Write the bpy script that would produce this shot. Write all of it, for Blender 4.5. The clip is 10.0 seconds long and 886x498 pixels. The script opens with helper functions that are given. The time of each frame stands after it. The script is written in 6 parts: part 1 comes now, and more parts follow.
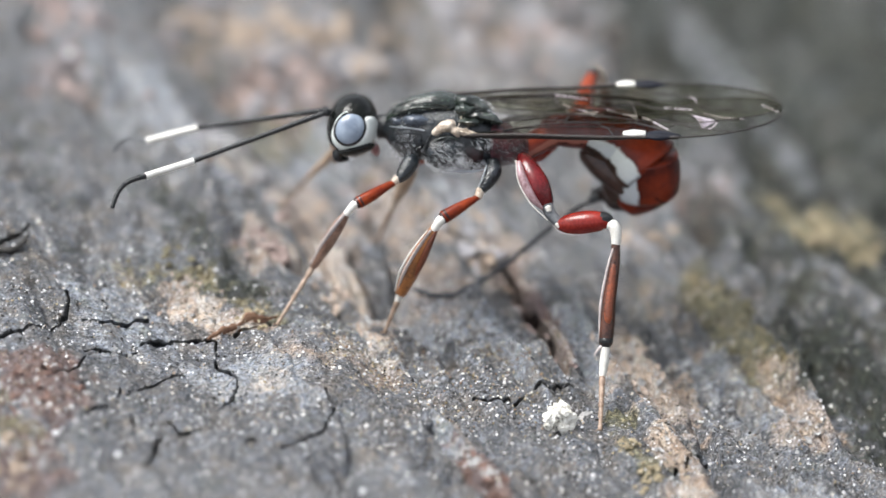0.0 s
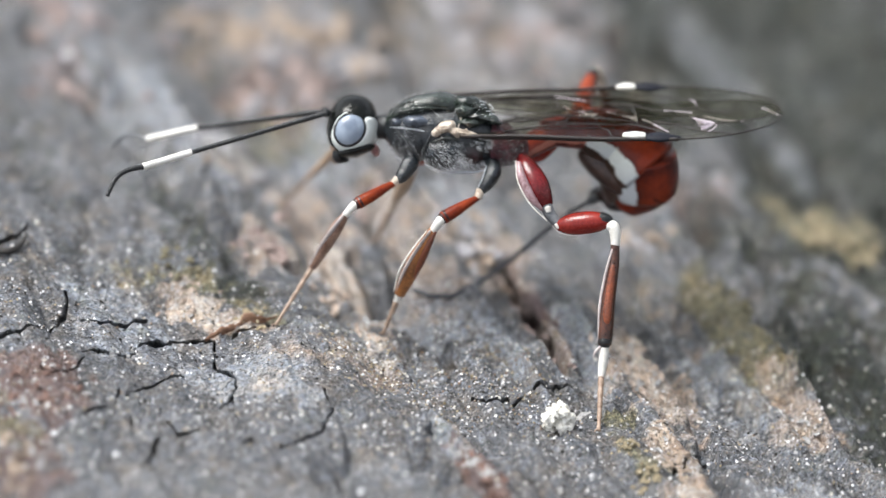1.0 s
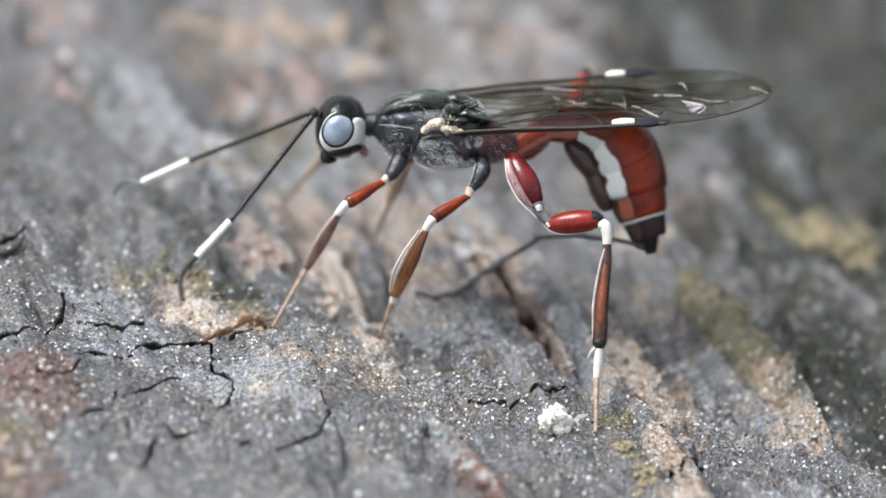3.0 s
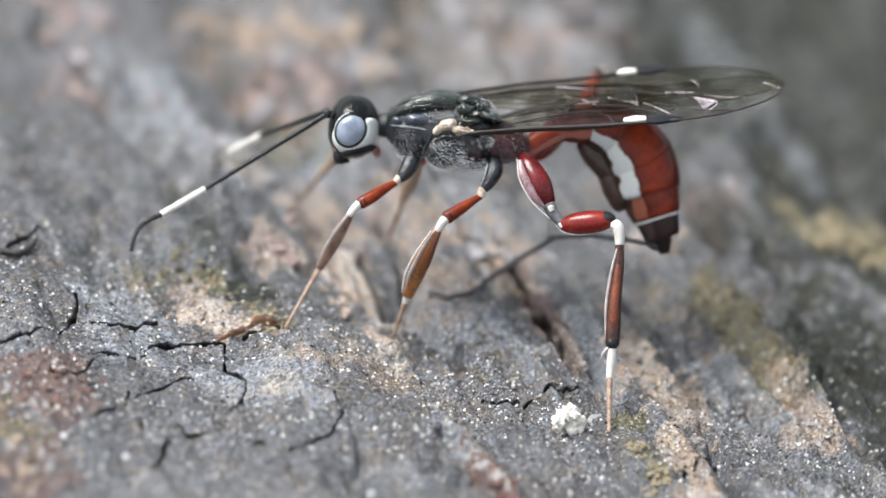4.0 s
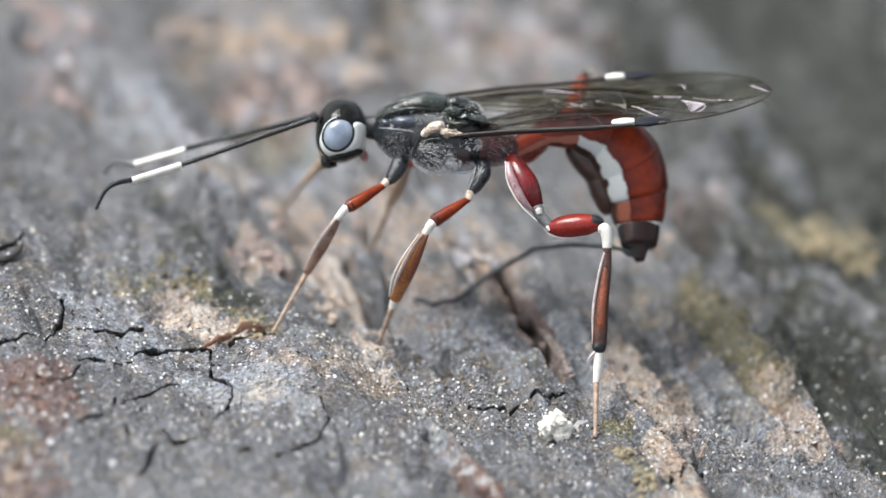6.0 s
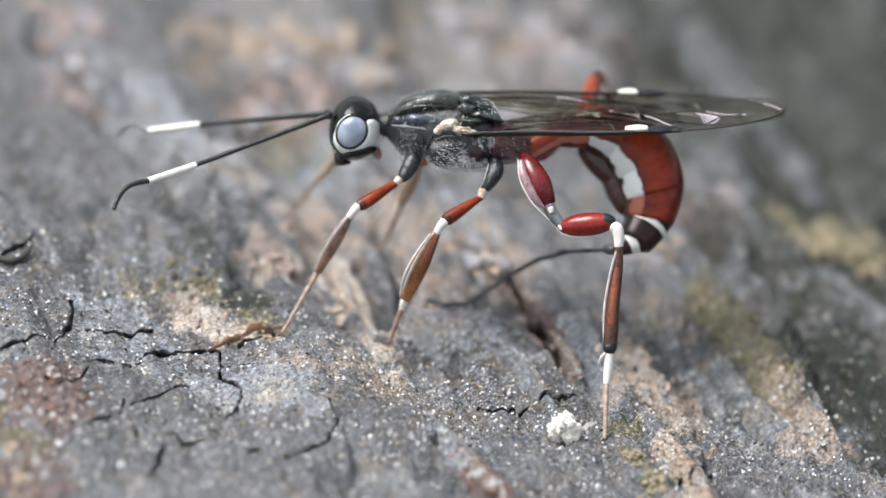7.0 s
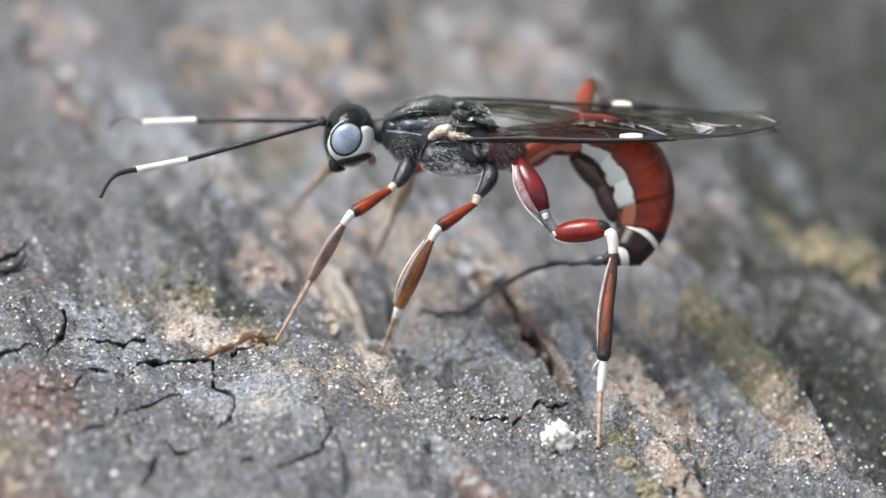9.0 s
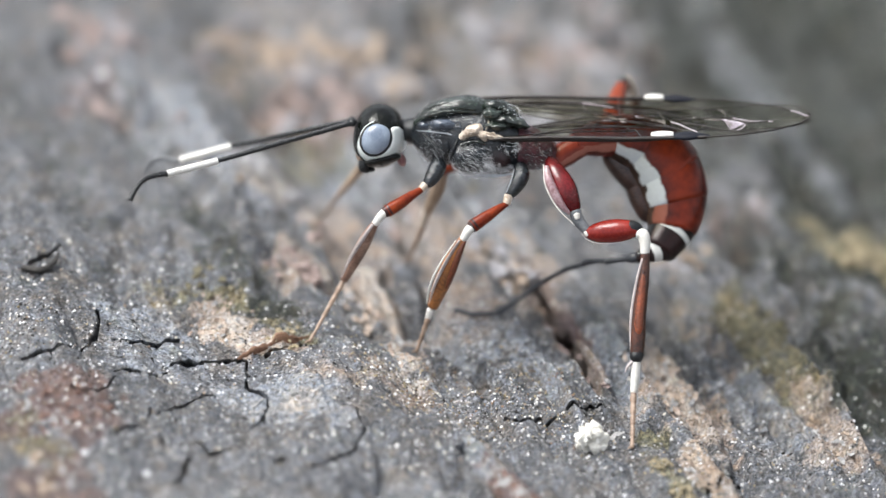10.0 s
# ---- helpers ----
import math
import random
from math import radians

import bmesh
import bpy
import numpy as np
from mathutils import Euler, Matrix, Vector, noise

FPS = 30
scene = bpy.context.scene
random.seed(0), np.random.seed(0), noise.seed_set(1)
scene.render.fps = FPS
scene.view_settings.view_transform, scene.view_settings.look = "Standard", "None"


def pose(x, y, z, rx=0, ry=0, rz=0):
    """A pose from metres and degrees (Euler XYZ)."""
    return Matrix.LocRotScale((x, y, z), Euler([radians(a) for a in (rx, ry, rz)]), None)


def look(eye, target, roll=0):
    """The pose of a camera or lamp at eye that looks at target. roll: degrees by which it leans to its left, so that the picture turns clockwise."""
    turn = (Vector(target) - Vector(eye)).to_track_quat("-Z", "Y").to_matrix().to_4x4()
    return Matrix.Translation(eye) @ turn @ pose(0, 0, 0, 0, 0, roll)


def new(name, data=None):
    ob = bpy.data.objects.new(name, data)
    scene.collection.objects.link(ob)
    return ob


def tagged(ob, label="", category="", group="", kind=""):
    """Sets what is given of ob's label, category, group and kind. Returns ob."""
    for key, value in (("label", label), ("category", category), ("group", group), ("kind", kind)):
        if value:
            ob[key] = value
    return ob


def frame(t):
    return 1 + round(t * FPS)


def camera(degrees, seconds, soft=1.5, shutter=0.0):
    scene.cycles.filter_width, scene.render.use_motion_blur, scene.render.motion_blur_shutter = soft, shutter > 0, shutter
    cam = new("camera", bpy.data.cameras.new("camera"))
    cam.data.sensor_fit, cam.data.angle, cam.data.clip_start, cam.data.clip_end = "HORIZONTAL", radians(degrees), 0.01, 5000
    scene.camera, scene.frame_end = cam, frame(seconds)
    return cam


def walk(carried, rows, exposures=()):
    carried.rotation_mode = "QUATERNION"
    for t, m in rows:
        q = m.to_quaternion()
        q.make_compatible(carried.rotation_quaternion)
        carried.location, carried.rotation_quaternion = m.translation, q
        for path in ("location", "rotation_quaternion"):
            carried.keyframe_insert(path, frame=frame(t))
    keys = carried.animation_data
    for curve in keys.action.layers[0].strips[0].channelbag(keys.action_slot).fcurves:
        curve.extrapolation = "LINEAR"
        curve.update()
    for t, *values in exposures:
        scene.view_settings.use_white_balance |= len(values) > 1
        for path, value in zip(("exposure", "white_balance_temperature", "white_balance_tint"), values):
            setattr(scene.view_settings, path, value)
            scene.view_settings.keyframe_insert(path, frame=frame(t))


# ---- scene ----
MM = 0.001
TILT = 27.0          # the lens looks down on the bark by this angle
SLOPE = 0.155        # the bark falls off towards the wasp's tail

cam = camera(9.5607, 10.0, soft=1.4, shutter=0.5)
cam.data.dof.use_dof = True
cam.data.dof.focus_distance = 0.1491
cam.data.dof.aperture_fstop = 38.0
walk(cam, [
    (0, pose(-0.000000, -0.132060, 0.071221, 63.0000, -0.0000, 0.0000)),
    (0.5, pose(-0.000039, -0.132111, 0.071194, 63.0185, -0.0110, -0.0326)),
    (1, pose(0.000089, -0.132124, 0.071082, 63.0634, 0.0309, 0.0040)),
    (1.5, pose(-0.000112, -0.132007, 0.071155, 63.0215, -0.0146, -0.0415)),
    (2, pose(0.000080, -0.132025, 0.071240, 63.0096, 0.0486, -0.0869)),
    (3.5, pose(0.000253, -0.132037, 0.071067, 63.0751, 0.0432, 0.1204)),
    (4, pose(0.000308, -0.132028, 0.071018, 63.0924, 0.1074, 0.1840)),
    (4.5, pose(0.000007, -0.132076, 0.070998, 63.1245, 0.0352, -0.0596)),
    (5, pose(0.000095, -0.132016, 0.071058, 63.1177, 0.0457, -0.0828)),
    (6.5, pose(0.000106, -0.131945, 0.070993, 63.1576, 0.0358, 0.0527)),
    (7, pose(0.000423, -0.131907, 0.071051, 63.1421, 0.0993, 0.1842)),
    (7.5, pose(0.000215, -0.131863, 0.070759, 63.2495, 0.1240, 0.0409)),
    (8, pose(0.000002, -0.131954, 0.070897, 63.2320, 0.0447, -0.1047)),
    (8.5, pose(0.000167, -0.131934, 0.070866, 63.2613, 0.0929, -0.0797)),
    (9, pose(0.000295, -0.131879, 0.070720, 63.3442, 0.0979, 0.0480)),
    (9.5, pose(0.000274, -0.131726, 0.070626, 63.3425, 0.1336, 0.3134)),
    (10, pose(0.000634, -0.131767, 0.070453, 63.4253, 0.2732, 0.5158)),
], exposures=[(0, 0.60), (10, 0.60)])


# ---- light: a bright, softly overcast sky ----
world = bpy.data.worlds.new("overcast_sky")
scene.world = world
world.use_nodes = True
wn, wl = world.node_tree.nodes, world.node_tree.links
sky = wn.new("ShaderNodeTexSky")
sky.sky_type = "NISHITA"
sky.sun_disc = False
sky.sun_elevation = radians(65)
sky.sun_rotation = radians(-88)
sky.dust_density = 4.0
sky.air_density = 1.0
wn["Background"].inputs["Strength"].default_value = 0.15
cloud = wn.new("ShaderNodeHueSaturation")
cloud.inputs["Saturation"].default_value = 0.35
wl.new(sky.outputs["Color"], cloud.inputs["Color"])
wl.new(cloud.outputs["Color"], wn["Background"].inputs["Color"])
sun = new("sun", bpy.data.lights.new("sun", "SUN"))
sun.data.energy = 2.7
sun.data.angle = radians(32)
sun.data.color = (1.0, 1.0, 0.98)
sun.matrix_world = look((-0.52, 0.02, 1.10), (0, 0, 0))


# ---- materials ----
def nodes_of(name):
    m = bpy.data.materials.new(name)
    m.use_nodes = True
    nt = m.node_tree
    return m, nt.nodes, nt.links, nt.nodes["Principled BSDF"]


def noise_node(n, l, scale, detail=4.0, rough=0.55, stretch=None, turn=0.0):
    co = n.new("ShaderNodeTexCoord")
    tex = n.new("ShaderNodeTexNoise")
    tex.inputs["Scale"].default_value = scale
    tex.inputs["Detail"].default_value = detail
    tex.inputs["Roughness"].default_value = rough
    if stretch:
        mp = n.new("ShaderNodeMapping")
        mp.vector_type = "TEXTURE"
        mp.inputs["Scale"].default_value = stretch
        mp.inputs["Rotation"].default_value = (0, 0, turn)
        l.new(co.outputs["Object"], mp.inputs["Vector"])
        l.new(mp.outputs["Vector"], tex.inputs["Vector"])
    else:
        l.new(co.outputs["Object"], tex.inputs["Vector"])
    return tex.outputs["Fac"]


def ramp(n, l, fac, stops):
    r = n.new("ShaderNodeValToRGB")
    while len(r.color_ramp.elements) < len(stops):
        r.color_ramp.elements.new(0.5)
    for e, (p, c) in zip(r.color_ramp.elements, stops):
        e.position, e.color = p, (*c, 1)
    l.new(fac, r.inputs["Fac"])
    return r.outputs["Color"]


def mix(n, l, fac, a, b, blend="MIX"):
    m = n.new("ShaderNodeMix")
    m.data_type, m.blend_type = "RGBA", blend
    for sock, v in ((m.inputs["Factor"], fac), (m.inputs["A"], a), (m.inputs["B"], b)):
        if isinstance(v, (int, float)):
            sock.default_value = v
        elif isinstance(v, tuple):
            sock.default_value = (*v, 1)
        else:
            l.new(v, sock)
    return m.outputs["Result"]


def bump(n, l, height, strength, distance, normal=None):
    b = n.new("ShaderNodeBump")
    b.inputs["Strength"].default_value = strength
    b.inputs["Distance"].default_value = distance
    l.new(height, b.inputs["Height"])
    if normal:
        l.new(normal, b.inputs["Normal"])
    return b.outputs["Normal"]


def cuticle(name, dark, light, rough=0.35, grain=9000, fine=45000, relief=0.02, coat=0.0, spec=0.5, broad=0.0, sheen=0.0, streak=None):
    """Insect cuticle or a like surface: mottled colour at two scales, fine relief."""
    m, n, l, p = nodes_of(name)
    big = noise_node(n, l, grain, 3, stretch=streak)
    small = noise_node(n, l, fine, 3, stretch=streak)
    col = ramp(n, l, big, [(0.38, dark), (0.62, light)])
    col = mix(n, l, 0.4, col, ramp(n, l, small, [(0.40, dark), (0.60, light)]))
    l.new(col, p.inputs["Base Color"])
    r = n.new("ShaderNodeMapRange")
    r.inputs["To Min"].default_value, r.inputs["To Max"].default_value = rough * 0.75, min(1, rough * 1.3)
    l.new(small, r.inputs["Value"])
    l.new(r.outputs["Result"], p.inputs["Roughness"])
    first = bump(n, l, big, 0.8, broad * MM) if broad else None
    fine_relief = bump(n, l, small, 0.7, relief * MM, first)
    l.new(fine_relief, p.inputs["Normal"])
    l.new(fine_relief, p.inputs["Coat Normal"])
    p.inputs["Coat Weight"].default_value = coat
    p.inputs["Coat Roughness"].default_value = 0.1
    p.inputs["Sheen Weight"].default_value = sheen
    p.inputs["Sheen Roughness"].default_value = 0.4
    p.inputs["Sheen Tint"].default_value = (0.85, 0.93, 1.0, 1)
    p.inputs["Specular IOR Level"].default_value = spec
    return m


SHIN_GREY = cuticle("grey_brown_cuticle", (0.13, 0.062, 0.040), (0.36, 0.22, 0.16), 0.33, 1500, 14000, 0.012, coat=0.25)
SHIN_AMBER = cuticle("dark_amber_cuticle", (0.12, 0.045, 0.016), (0.44, 0.17, 0.045), 0.33, 1300, 14000, 0.012, coat=0.25)
FAR_SHIN = cuticle("pale_amber_cuticle", (0.27, 0.185, 0.125), (0.48, 0.36, 0.26), 0.4, 2600, 14000, 0.012)
# black tube made greyer: its sheen is in the base colour
SHEATH_SHEEN = cuticle("grey_black_sheen", (0.014, 0.017, 0.021), (0.06, 0.065, 0.075), 0.3, 2600, 14000, 0.02, coat=0.3)
# lilac grey of the shine painted along the hind hip
LILAC_SHINE = cuticle("lilac_grey_shine", (0.20, 0.09, 0.095), (0.46, 0.33, 0.35), 0.3, 2600, 14000, 0.012, coat=0.3)
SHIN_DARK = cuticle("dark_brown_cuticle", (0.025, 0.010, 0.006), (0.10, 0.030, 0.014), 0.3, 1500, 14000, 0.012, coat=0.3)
# lighter red-brown: the glow of a translucent shin, put into colour
SHIN_GLOW = cuticle("red_brown_glow_colour", (0.09, 0.022, 0.009), (0.25, 0.062, 0.022), 0.3, 1500, 14000, 0.012, coat=0.3)
FAR_TIP = cuticle("smoky_grey_cuticle", (0.07, 0.075, 0.085), (0.18, 0.19, 0.20), 0.4, 2600, 14000, 0.012)
BLACK = cuticle("black_cuticle", (0.003, 0.004, 0.005), (0.013, 0.015, 0.017), 0.28, coat=0.1)
HEAD_BLACK = cuticle("polished_black_cuticle", (0.0012, 0.0016, 0.0012), (0.005, 0.0065, 0.005), 0.07, 2500, 9000, 0.03, coat=0.05, spec=0.28, broad=0.05)
PLEURA = cuticle("downy_black_cuticle", (0.0008, 0.001, 0.0013), (0.022, 0.029, 0.036), 0.22, 3000, 15000, 0.05, coat=0.5, broad=0.06, sheen=0.05)
SCUTUM = cuticle("dark_green_black_cuticle", (0.0008, 0.002, 0.001), (0.026, 0.040, 0.029), 0.15, 3600, 13000, 0.05, coat=0.8, broad=0.09, sheen=0.05, streak=(2.6, 1, 1))
MAROON = cuticle("dull_maroon_cuticle", (0.010, 0.003, 0.005), (0.13, 0.028, 0.040), 0.30, 4200, 15000, 0.08, coat=0.3, broad=0.10, sheen=0.15)
RED = cuticle("polished_red_cuticle", (0.15, 0.009, 0.006), (0.26, 0.021, 0.013), 0.22, 1100, 14000, 0.008, coat=0.10, spec=0.4)
COXA_RED = cuticle("dark_crimson_cuticle", (0.07, 0.005, 0.006), (0.17, 0.012, 0.014), 0.24, 1300, 14000, 0.008, coat=0.15, spec=0.45)
RED_LEG = cuticle("orange_red_cuticle", (0.12, 0.011, 0.002), (0.28, 0.040, 0.005), 0.30, 1500, 14000, 0.008, coat=0.04, spec=0.3)
RED_DARK = cuticle("dark_red_cuticle", (0.012, 0.003, 0.002), (0.06, 0.009, 0.005), 0.3, 2500, 14000, 0.01, coat=0.15)
BROWN = cuticle("brown_cuticle", (0.06, 0.018, 0.009), (0.20, 0.052, 0.019), 0.3, 1100, 14000, 0.012, coat=0.3)
TAN = cuticle("tan_cuticle", (0.20, 0.13, 0.09), (0.44, 0.33, 0.25), 0.45, 4000, 20000, 0.01)
# the spur's own pale grey; on shins and thigh it stands for shine
PALE_SPUR_SHINE = cuticle("pale_grey_spur_and_shine", (0.32, 0.275, 0.265), (0.56, 0.50, 0.485), 0.35, 2200, 14000, 0.012, coat=0.2)
WHITE = cuticle("ivory_white_cuticle", (0.62, 0.6, 0.54), (0.82, 0.81, 0.77), 0.4, 4000, 20000, 0.008)
ORBIT_WHITE = cuticle("milky_white_cuticle", (0.74, 0.80, 0.77), (0.88, 0.91, 0.88), 0.22, 3000, 20000, 0.003, coat=0.4)
STERNITE = cuticle("dark_brown_sternite", (0.012, 0.006, 0.005), (0.075, 0.032, 0.022), 0.3, 1500, 15000, 0.015, coat=0.3)
HORN = cuticle("pale_horn", (0.34, 0.26, 0.19), (0.80, 0.71, 0.60), 0.35, 3500, 16000, 0.03, coat=0.2)
EYE = cuticle("blue_grey_compound_eye", (0.12, 0.155, 0.22), (0.32, 0.38, 0.46), 0.24, 1300, 60000, 0.003, coat=0.5)
VEIN = cuticle("black_brown_vein", (0.01, 0.008, 0.007), (0.03, 0.02, 0.016), 0.35)
# pale base colour stands for glints on dark veins
VEIN_GLINT = cuticle("vein_glint_colour", (0.42, 0.36, 0.40), (0.7, 0.64, 0.68), 0.2, coat=0.5)
DUSK = cuticle("blue_black_wing_spot", (0.004, 0.005, 0.009), (0.012, 0.014, 0.024), 0.6, spec=0.25)


def wing_film():
    m, n, l, p = nodes_of("smoky_wing_membrane")
    out = n["Material Output"]
    clear = n.new("ShaderNodeBsdfTransparent")
    tint = ramp(n, l, noise_node(n, l, 1400, 3), [(0.38, (0.60, 0.60, 0.52)), (0.62, (0.80, 0.80, 0.73))])
    l.new(tint, clear.inputs["Color"])
    gloss = n.new("ShaderNodeBsdfGlossy")
    gloss.inputs["Roughness"].default_value = 0.22
    gloss.inputs["Color"].default_value = (0.9, 0.85, 0.95, 1)
    wave = noise_node(n, l, 2200, 2)
    l.new(bump(n, l, wave, 0.6, 0.12 * MM), gloss.inputs["Normal"])
    fr = n.new("ShaderNodeFresnel")
    fr.inputs["IOR"].default_value = 1.45
    l.new(bump(n, l, wave, 0.6, 0.12 * MM), fr.inputs["Normal"])
    mx = n.new("ShaderNodeMixShader")
    weak = n.new("ShaderNodeMath")
    weak.operation = "MULTIPLY"
    weak.inputs[1].default_value = 0.035
    l.new(fr.outputs["Fac"], weak.inputs[0])
    l.new(weak.outputs["Value"], mx.inputs["Fac"])
    l.new(clear.outputs["BSDF"], mx.inputs[1])
    l.new(gloss.outputs["BSDF"], mx.inputs[2])
    l.new(mx.outputs["Shader"], out.inputs["Surface"])
    return m


WING = wing_film()
# pinkish pale colour of a glint on the clear membrane
CELL_GLINT = cuticle("membrane_glint_colour", (0.20, 0.17, 0.195), (0.42, 0.37, 0.42), 0.25, 2600, 14000, 0.01, coat=0.5)


def bark_material():
    m, n, l, p = nodes_of("weathered_grey_bark")
    broad = noise_node(n, l, 620, 5, 0.6, (1, 5, 1), 0.347)
    mid = noise_node(n, l, 2100, 6, 0.7)
    fine = noise_node(n, l, 9000, 5, 0.75)
    dots = noise_node(n, l, 15000, 2, 0.5)

    def mask(name):
        """The cover of a spot, its border broken up by the grain."""
        a = n.new("ShaderNodeAttribute")
        a.attribute_name = name
        w = n.new("ShaderNodeMath")
        w.operation = "MULTIPLY_ADD"
        w.inputs[1].default_value = 2.0
        l.new(mid, w.inputs[0])
        l.new(a.outputs["Fac"], w.inputs[2])
        r = n.new("ShaderNodeMapRange")
        r.interpolation_type = "SMOOTHSTEP"
        r.inputs["From Min"].default_value, r.inputs["From Max"].default_value = 1.28, 1.72
        r.inputs["To Max"].default_value = 0.92
        l.new(w.outputs["Value"], r.inputs["Value"])
        return r.outputs["Result"]

    col = ramp(n, l, broad, [(0.40, (0.055, 0.054, 0.058)), (0.5, (0.12, 0.118, 0.125)), (0.60, (0.28, 0.275, 0.285))])
    streak = noise_node(n, l, 2300, 4, 0.6, (1, 9, 1), 0.347)
    col = mix(n, l, 0.30, col, ramp(n, l, streak, [(0.40, (0.045, 0.043, 0.045)), (0.5, (0.13, 0.127, 0.133)), (0.60, (0.32, 0.312, 0.318))]))
    col = mix(n, l, 0.40, col, ramp(n, l, mid, [(0.38, (0.035, 0.034, 0.037)), (0.5, (0.12, 0.119, 0.124)), (0.62, (0.34, 0.337, 0.345))]))
    col = mix(n, l, 0.44, col, ramp(n, l, fine, [(0.40, (0.02, 0.02, 0.022)), (0.5, (0.11, 0.11, 0.115)), (0.59, (0.52, 0.52, 0.535))]))
    tan_c = ramp(n, l, fine, [(0.38, (0.19, 0.14, 0.11)), (0.5, (0.38, 0.30, 0.25)), (0.62, (0.64, 0.55, 0.48))])
    cream_c = ramp(n, l, fine, [(0.38, (0.36, 0.28, 0.22)), (0.5, (0.60, 0.51, 0.43)), (0.62, (0.78, 0.70, 0.62))])
    rust_c = ramp(n, l, fine, [(0.38, (0.06, 0.033, 0.027)), (0.5, (0.17, 0.105, 0.09)), (0.62, (0.38, 0.30, 0.28))])
    moss_c = ramp(n, l, fine, [(0.38, (0.045, 0.042, 0.025)), (0.5, (0.17, 0.15, 0.09)), (0.62, (0.46, 0.40, 0.25))])
    pale_c = ramp(n, l, fine, [(0.38, (0.15, 0.155, 0.17)), (0.48, (0.31, 0.315, 0.335)), (0.62, (0.52, 0.53, 0.55))])
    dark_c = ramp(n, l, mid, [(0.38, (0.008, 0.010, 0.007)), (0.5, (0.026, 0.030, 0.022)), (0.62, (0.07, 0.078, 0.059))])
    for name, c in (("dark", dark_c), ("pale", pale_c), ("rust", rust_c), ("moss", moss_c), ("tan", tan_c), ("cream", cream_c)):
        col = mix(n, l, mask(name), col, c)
    hue = ramp(n, l, noise_node(n, l, 900, 4, 0.7), [(0.36, (1.09, 1.0, 0.88)), (0.46, (0.975, 1.0, 1.0)), (0.55, (0.94, 0.995, 1.055)), (0.68, (0.94, 1.01, 0.95))])
    col = mix(n, l, 0.9, col, hue, "MULTIPLY")
    hue = ramp(n, l, noise_node(n, l, 4300, 3, 0.6), [(0.38, (1.06, 0.99, 0.92)), (0.5, (0.99, 1.0, 1.0)), (0.62, (0.95, 0.99, 1.08))])
    col = mix(n, l, 0.9, col, hue, "MULTIPLY")
    pits = ramp(n, l, dots, [(0.36, (0.2, 0.2, 0.2)), (0.45, (1, 1, 1))])
    col = mix(n, l, 0.9, col, pits, "MULTIPLY")
    co = n.new("ShaderNodeTexCoord")
    vo = n.new("ShaderNodeTexVoronoi")
    vo.inputs["Scale"].default_value = 5200
    l.new(co.outputs["Object"], vo.inputs["Vector"])
    pick = n.new("ShaderNodeSeparateColor")
    l.new(vo.outputs["Color"], pick.inputs["Color"])
    size = n.new("ShaderNodeMath")
    size.operation = "MULTIPLY_ADD"
    size.inputs[1].default_value, size.inputs[2].default_value = 0.5, -0.175
    l.new(pick.outputs["Red"], size.inputs[0])
    spot = n.new("ShaderNodeMath")
    spot.operation = "LESS_THAN"
    l.new(vo.outputs["Distance"], spot.inputs[0])
    l.new(size.outputs["Value"], spot.inputs[1])
    col = mix(n, l, spot.outputs["Value"], col, ramp(n, l, pick.outputs["Green"], [(0.3, (0.55, 0.55, 0.56)), (0.6, (0.86, 0.86, 0.85)), (0.9, (0.72, 0.67, 0.58))]))
    l.new(col, p.inputs["Base Color"])
    r = n.new("ShaderNodeMapRange")
    r.inputs["From Min"].default_value, r.inputs["From Max"].default_value = 0.35, 0.65
    r.inputs["To Min"].default_value, r.inputs["To Max"].default_value = 0.32, 0.8
    l.new(fine, r.inputs["Value"])
    l.new(r.outputs["Result"], p.inputs["Roughness"])
    p.inputs["Specular IOR Level"].default_value = 0.4
    nrm = bump(n, l, mid, 0.9, 0.15 * MM)
    l.new(bump(n, l, fine, 1.0, 0.10 * MM, nrm), p.inputs["Normal"])
    return m


BARK = bark_material()


# ---- building helpers (the numbers below are millimetres) ----
def mesh_of(name, verts, faces, mats, face_mats=None, smooth=True):
    me = bpy.data.meshes.new(name)
    me.from_pydata([tuple(c * MM for c in v) for v in verts], [], faces)
    for m in mats:
        me.materials.append(m)
    me.polygons.foreach_set("use_smooth", [smooth] * len(me.polygons))
    if face_mats:
        me.polygons.foreach_set("material_index", face_mats)
    me.update()
    return me


def part(name, me, parent, label="", m=None):
    ob = new(name, me)
    ob.parent = parent
    if m is not None:
        ob.matrix_basis = m
    if label:
        tagged(ob, label)
    return ob


def spline(points, count):
    """Catmull-Rom through points of any width."""
    p = np.array(points, float)
    p = np.vstack([2 * p[0] - p[1], p, 2 * p[-1] - p[-2]])
    out = []
    for u in np.linspace(0, len(p) - 3, count):
        i = min(int(u), len(p) - 4)
        f = u - i
        a, b, c, d = p[i:i + 4]
        out.append(0.5 * (2 * b + (c - a) * f + (2 * a - 5 * b + 4 * c - d) * f * f + (3 * b - a - 3 * c + d) * f ** 3))
    return np.array(out)


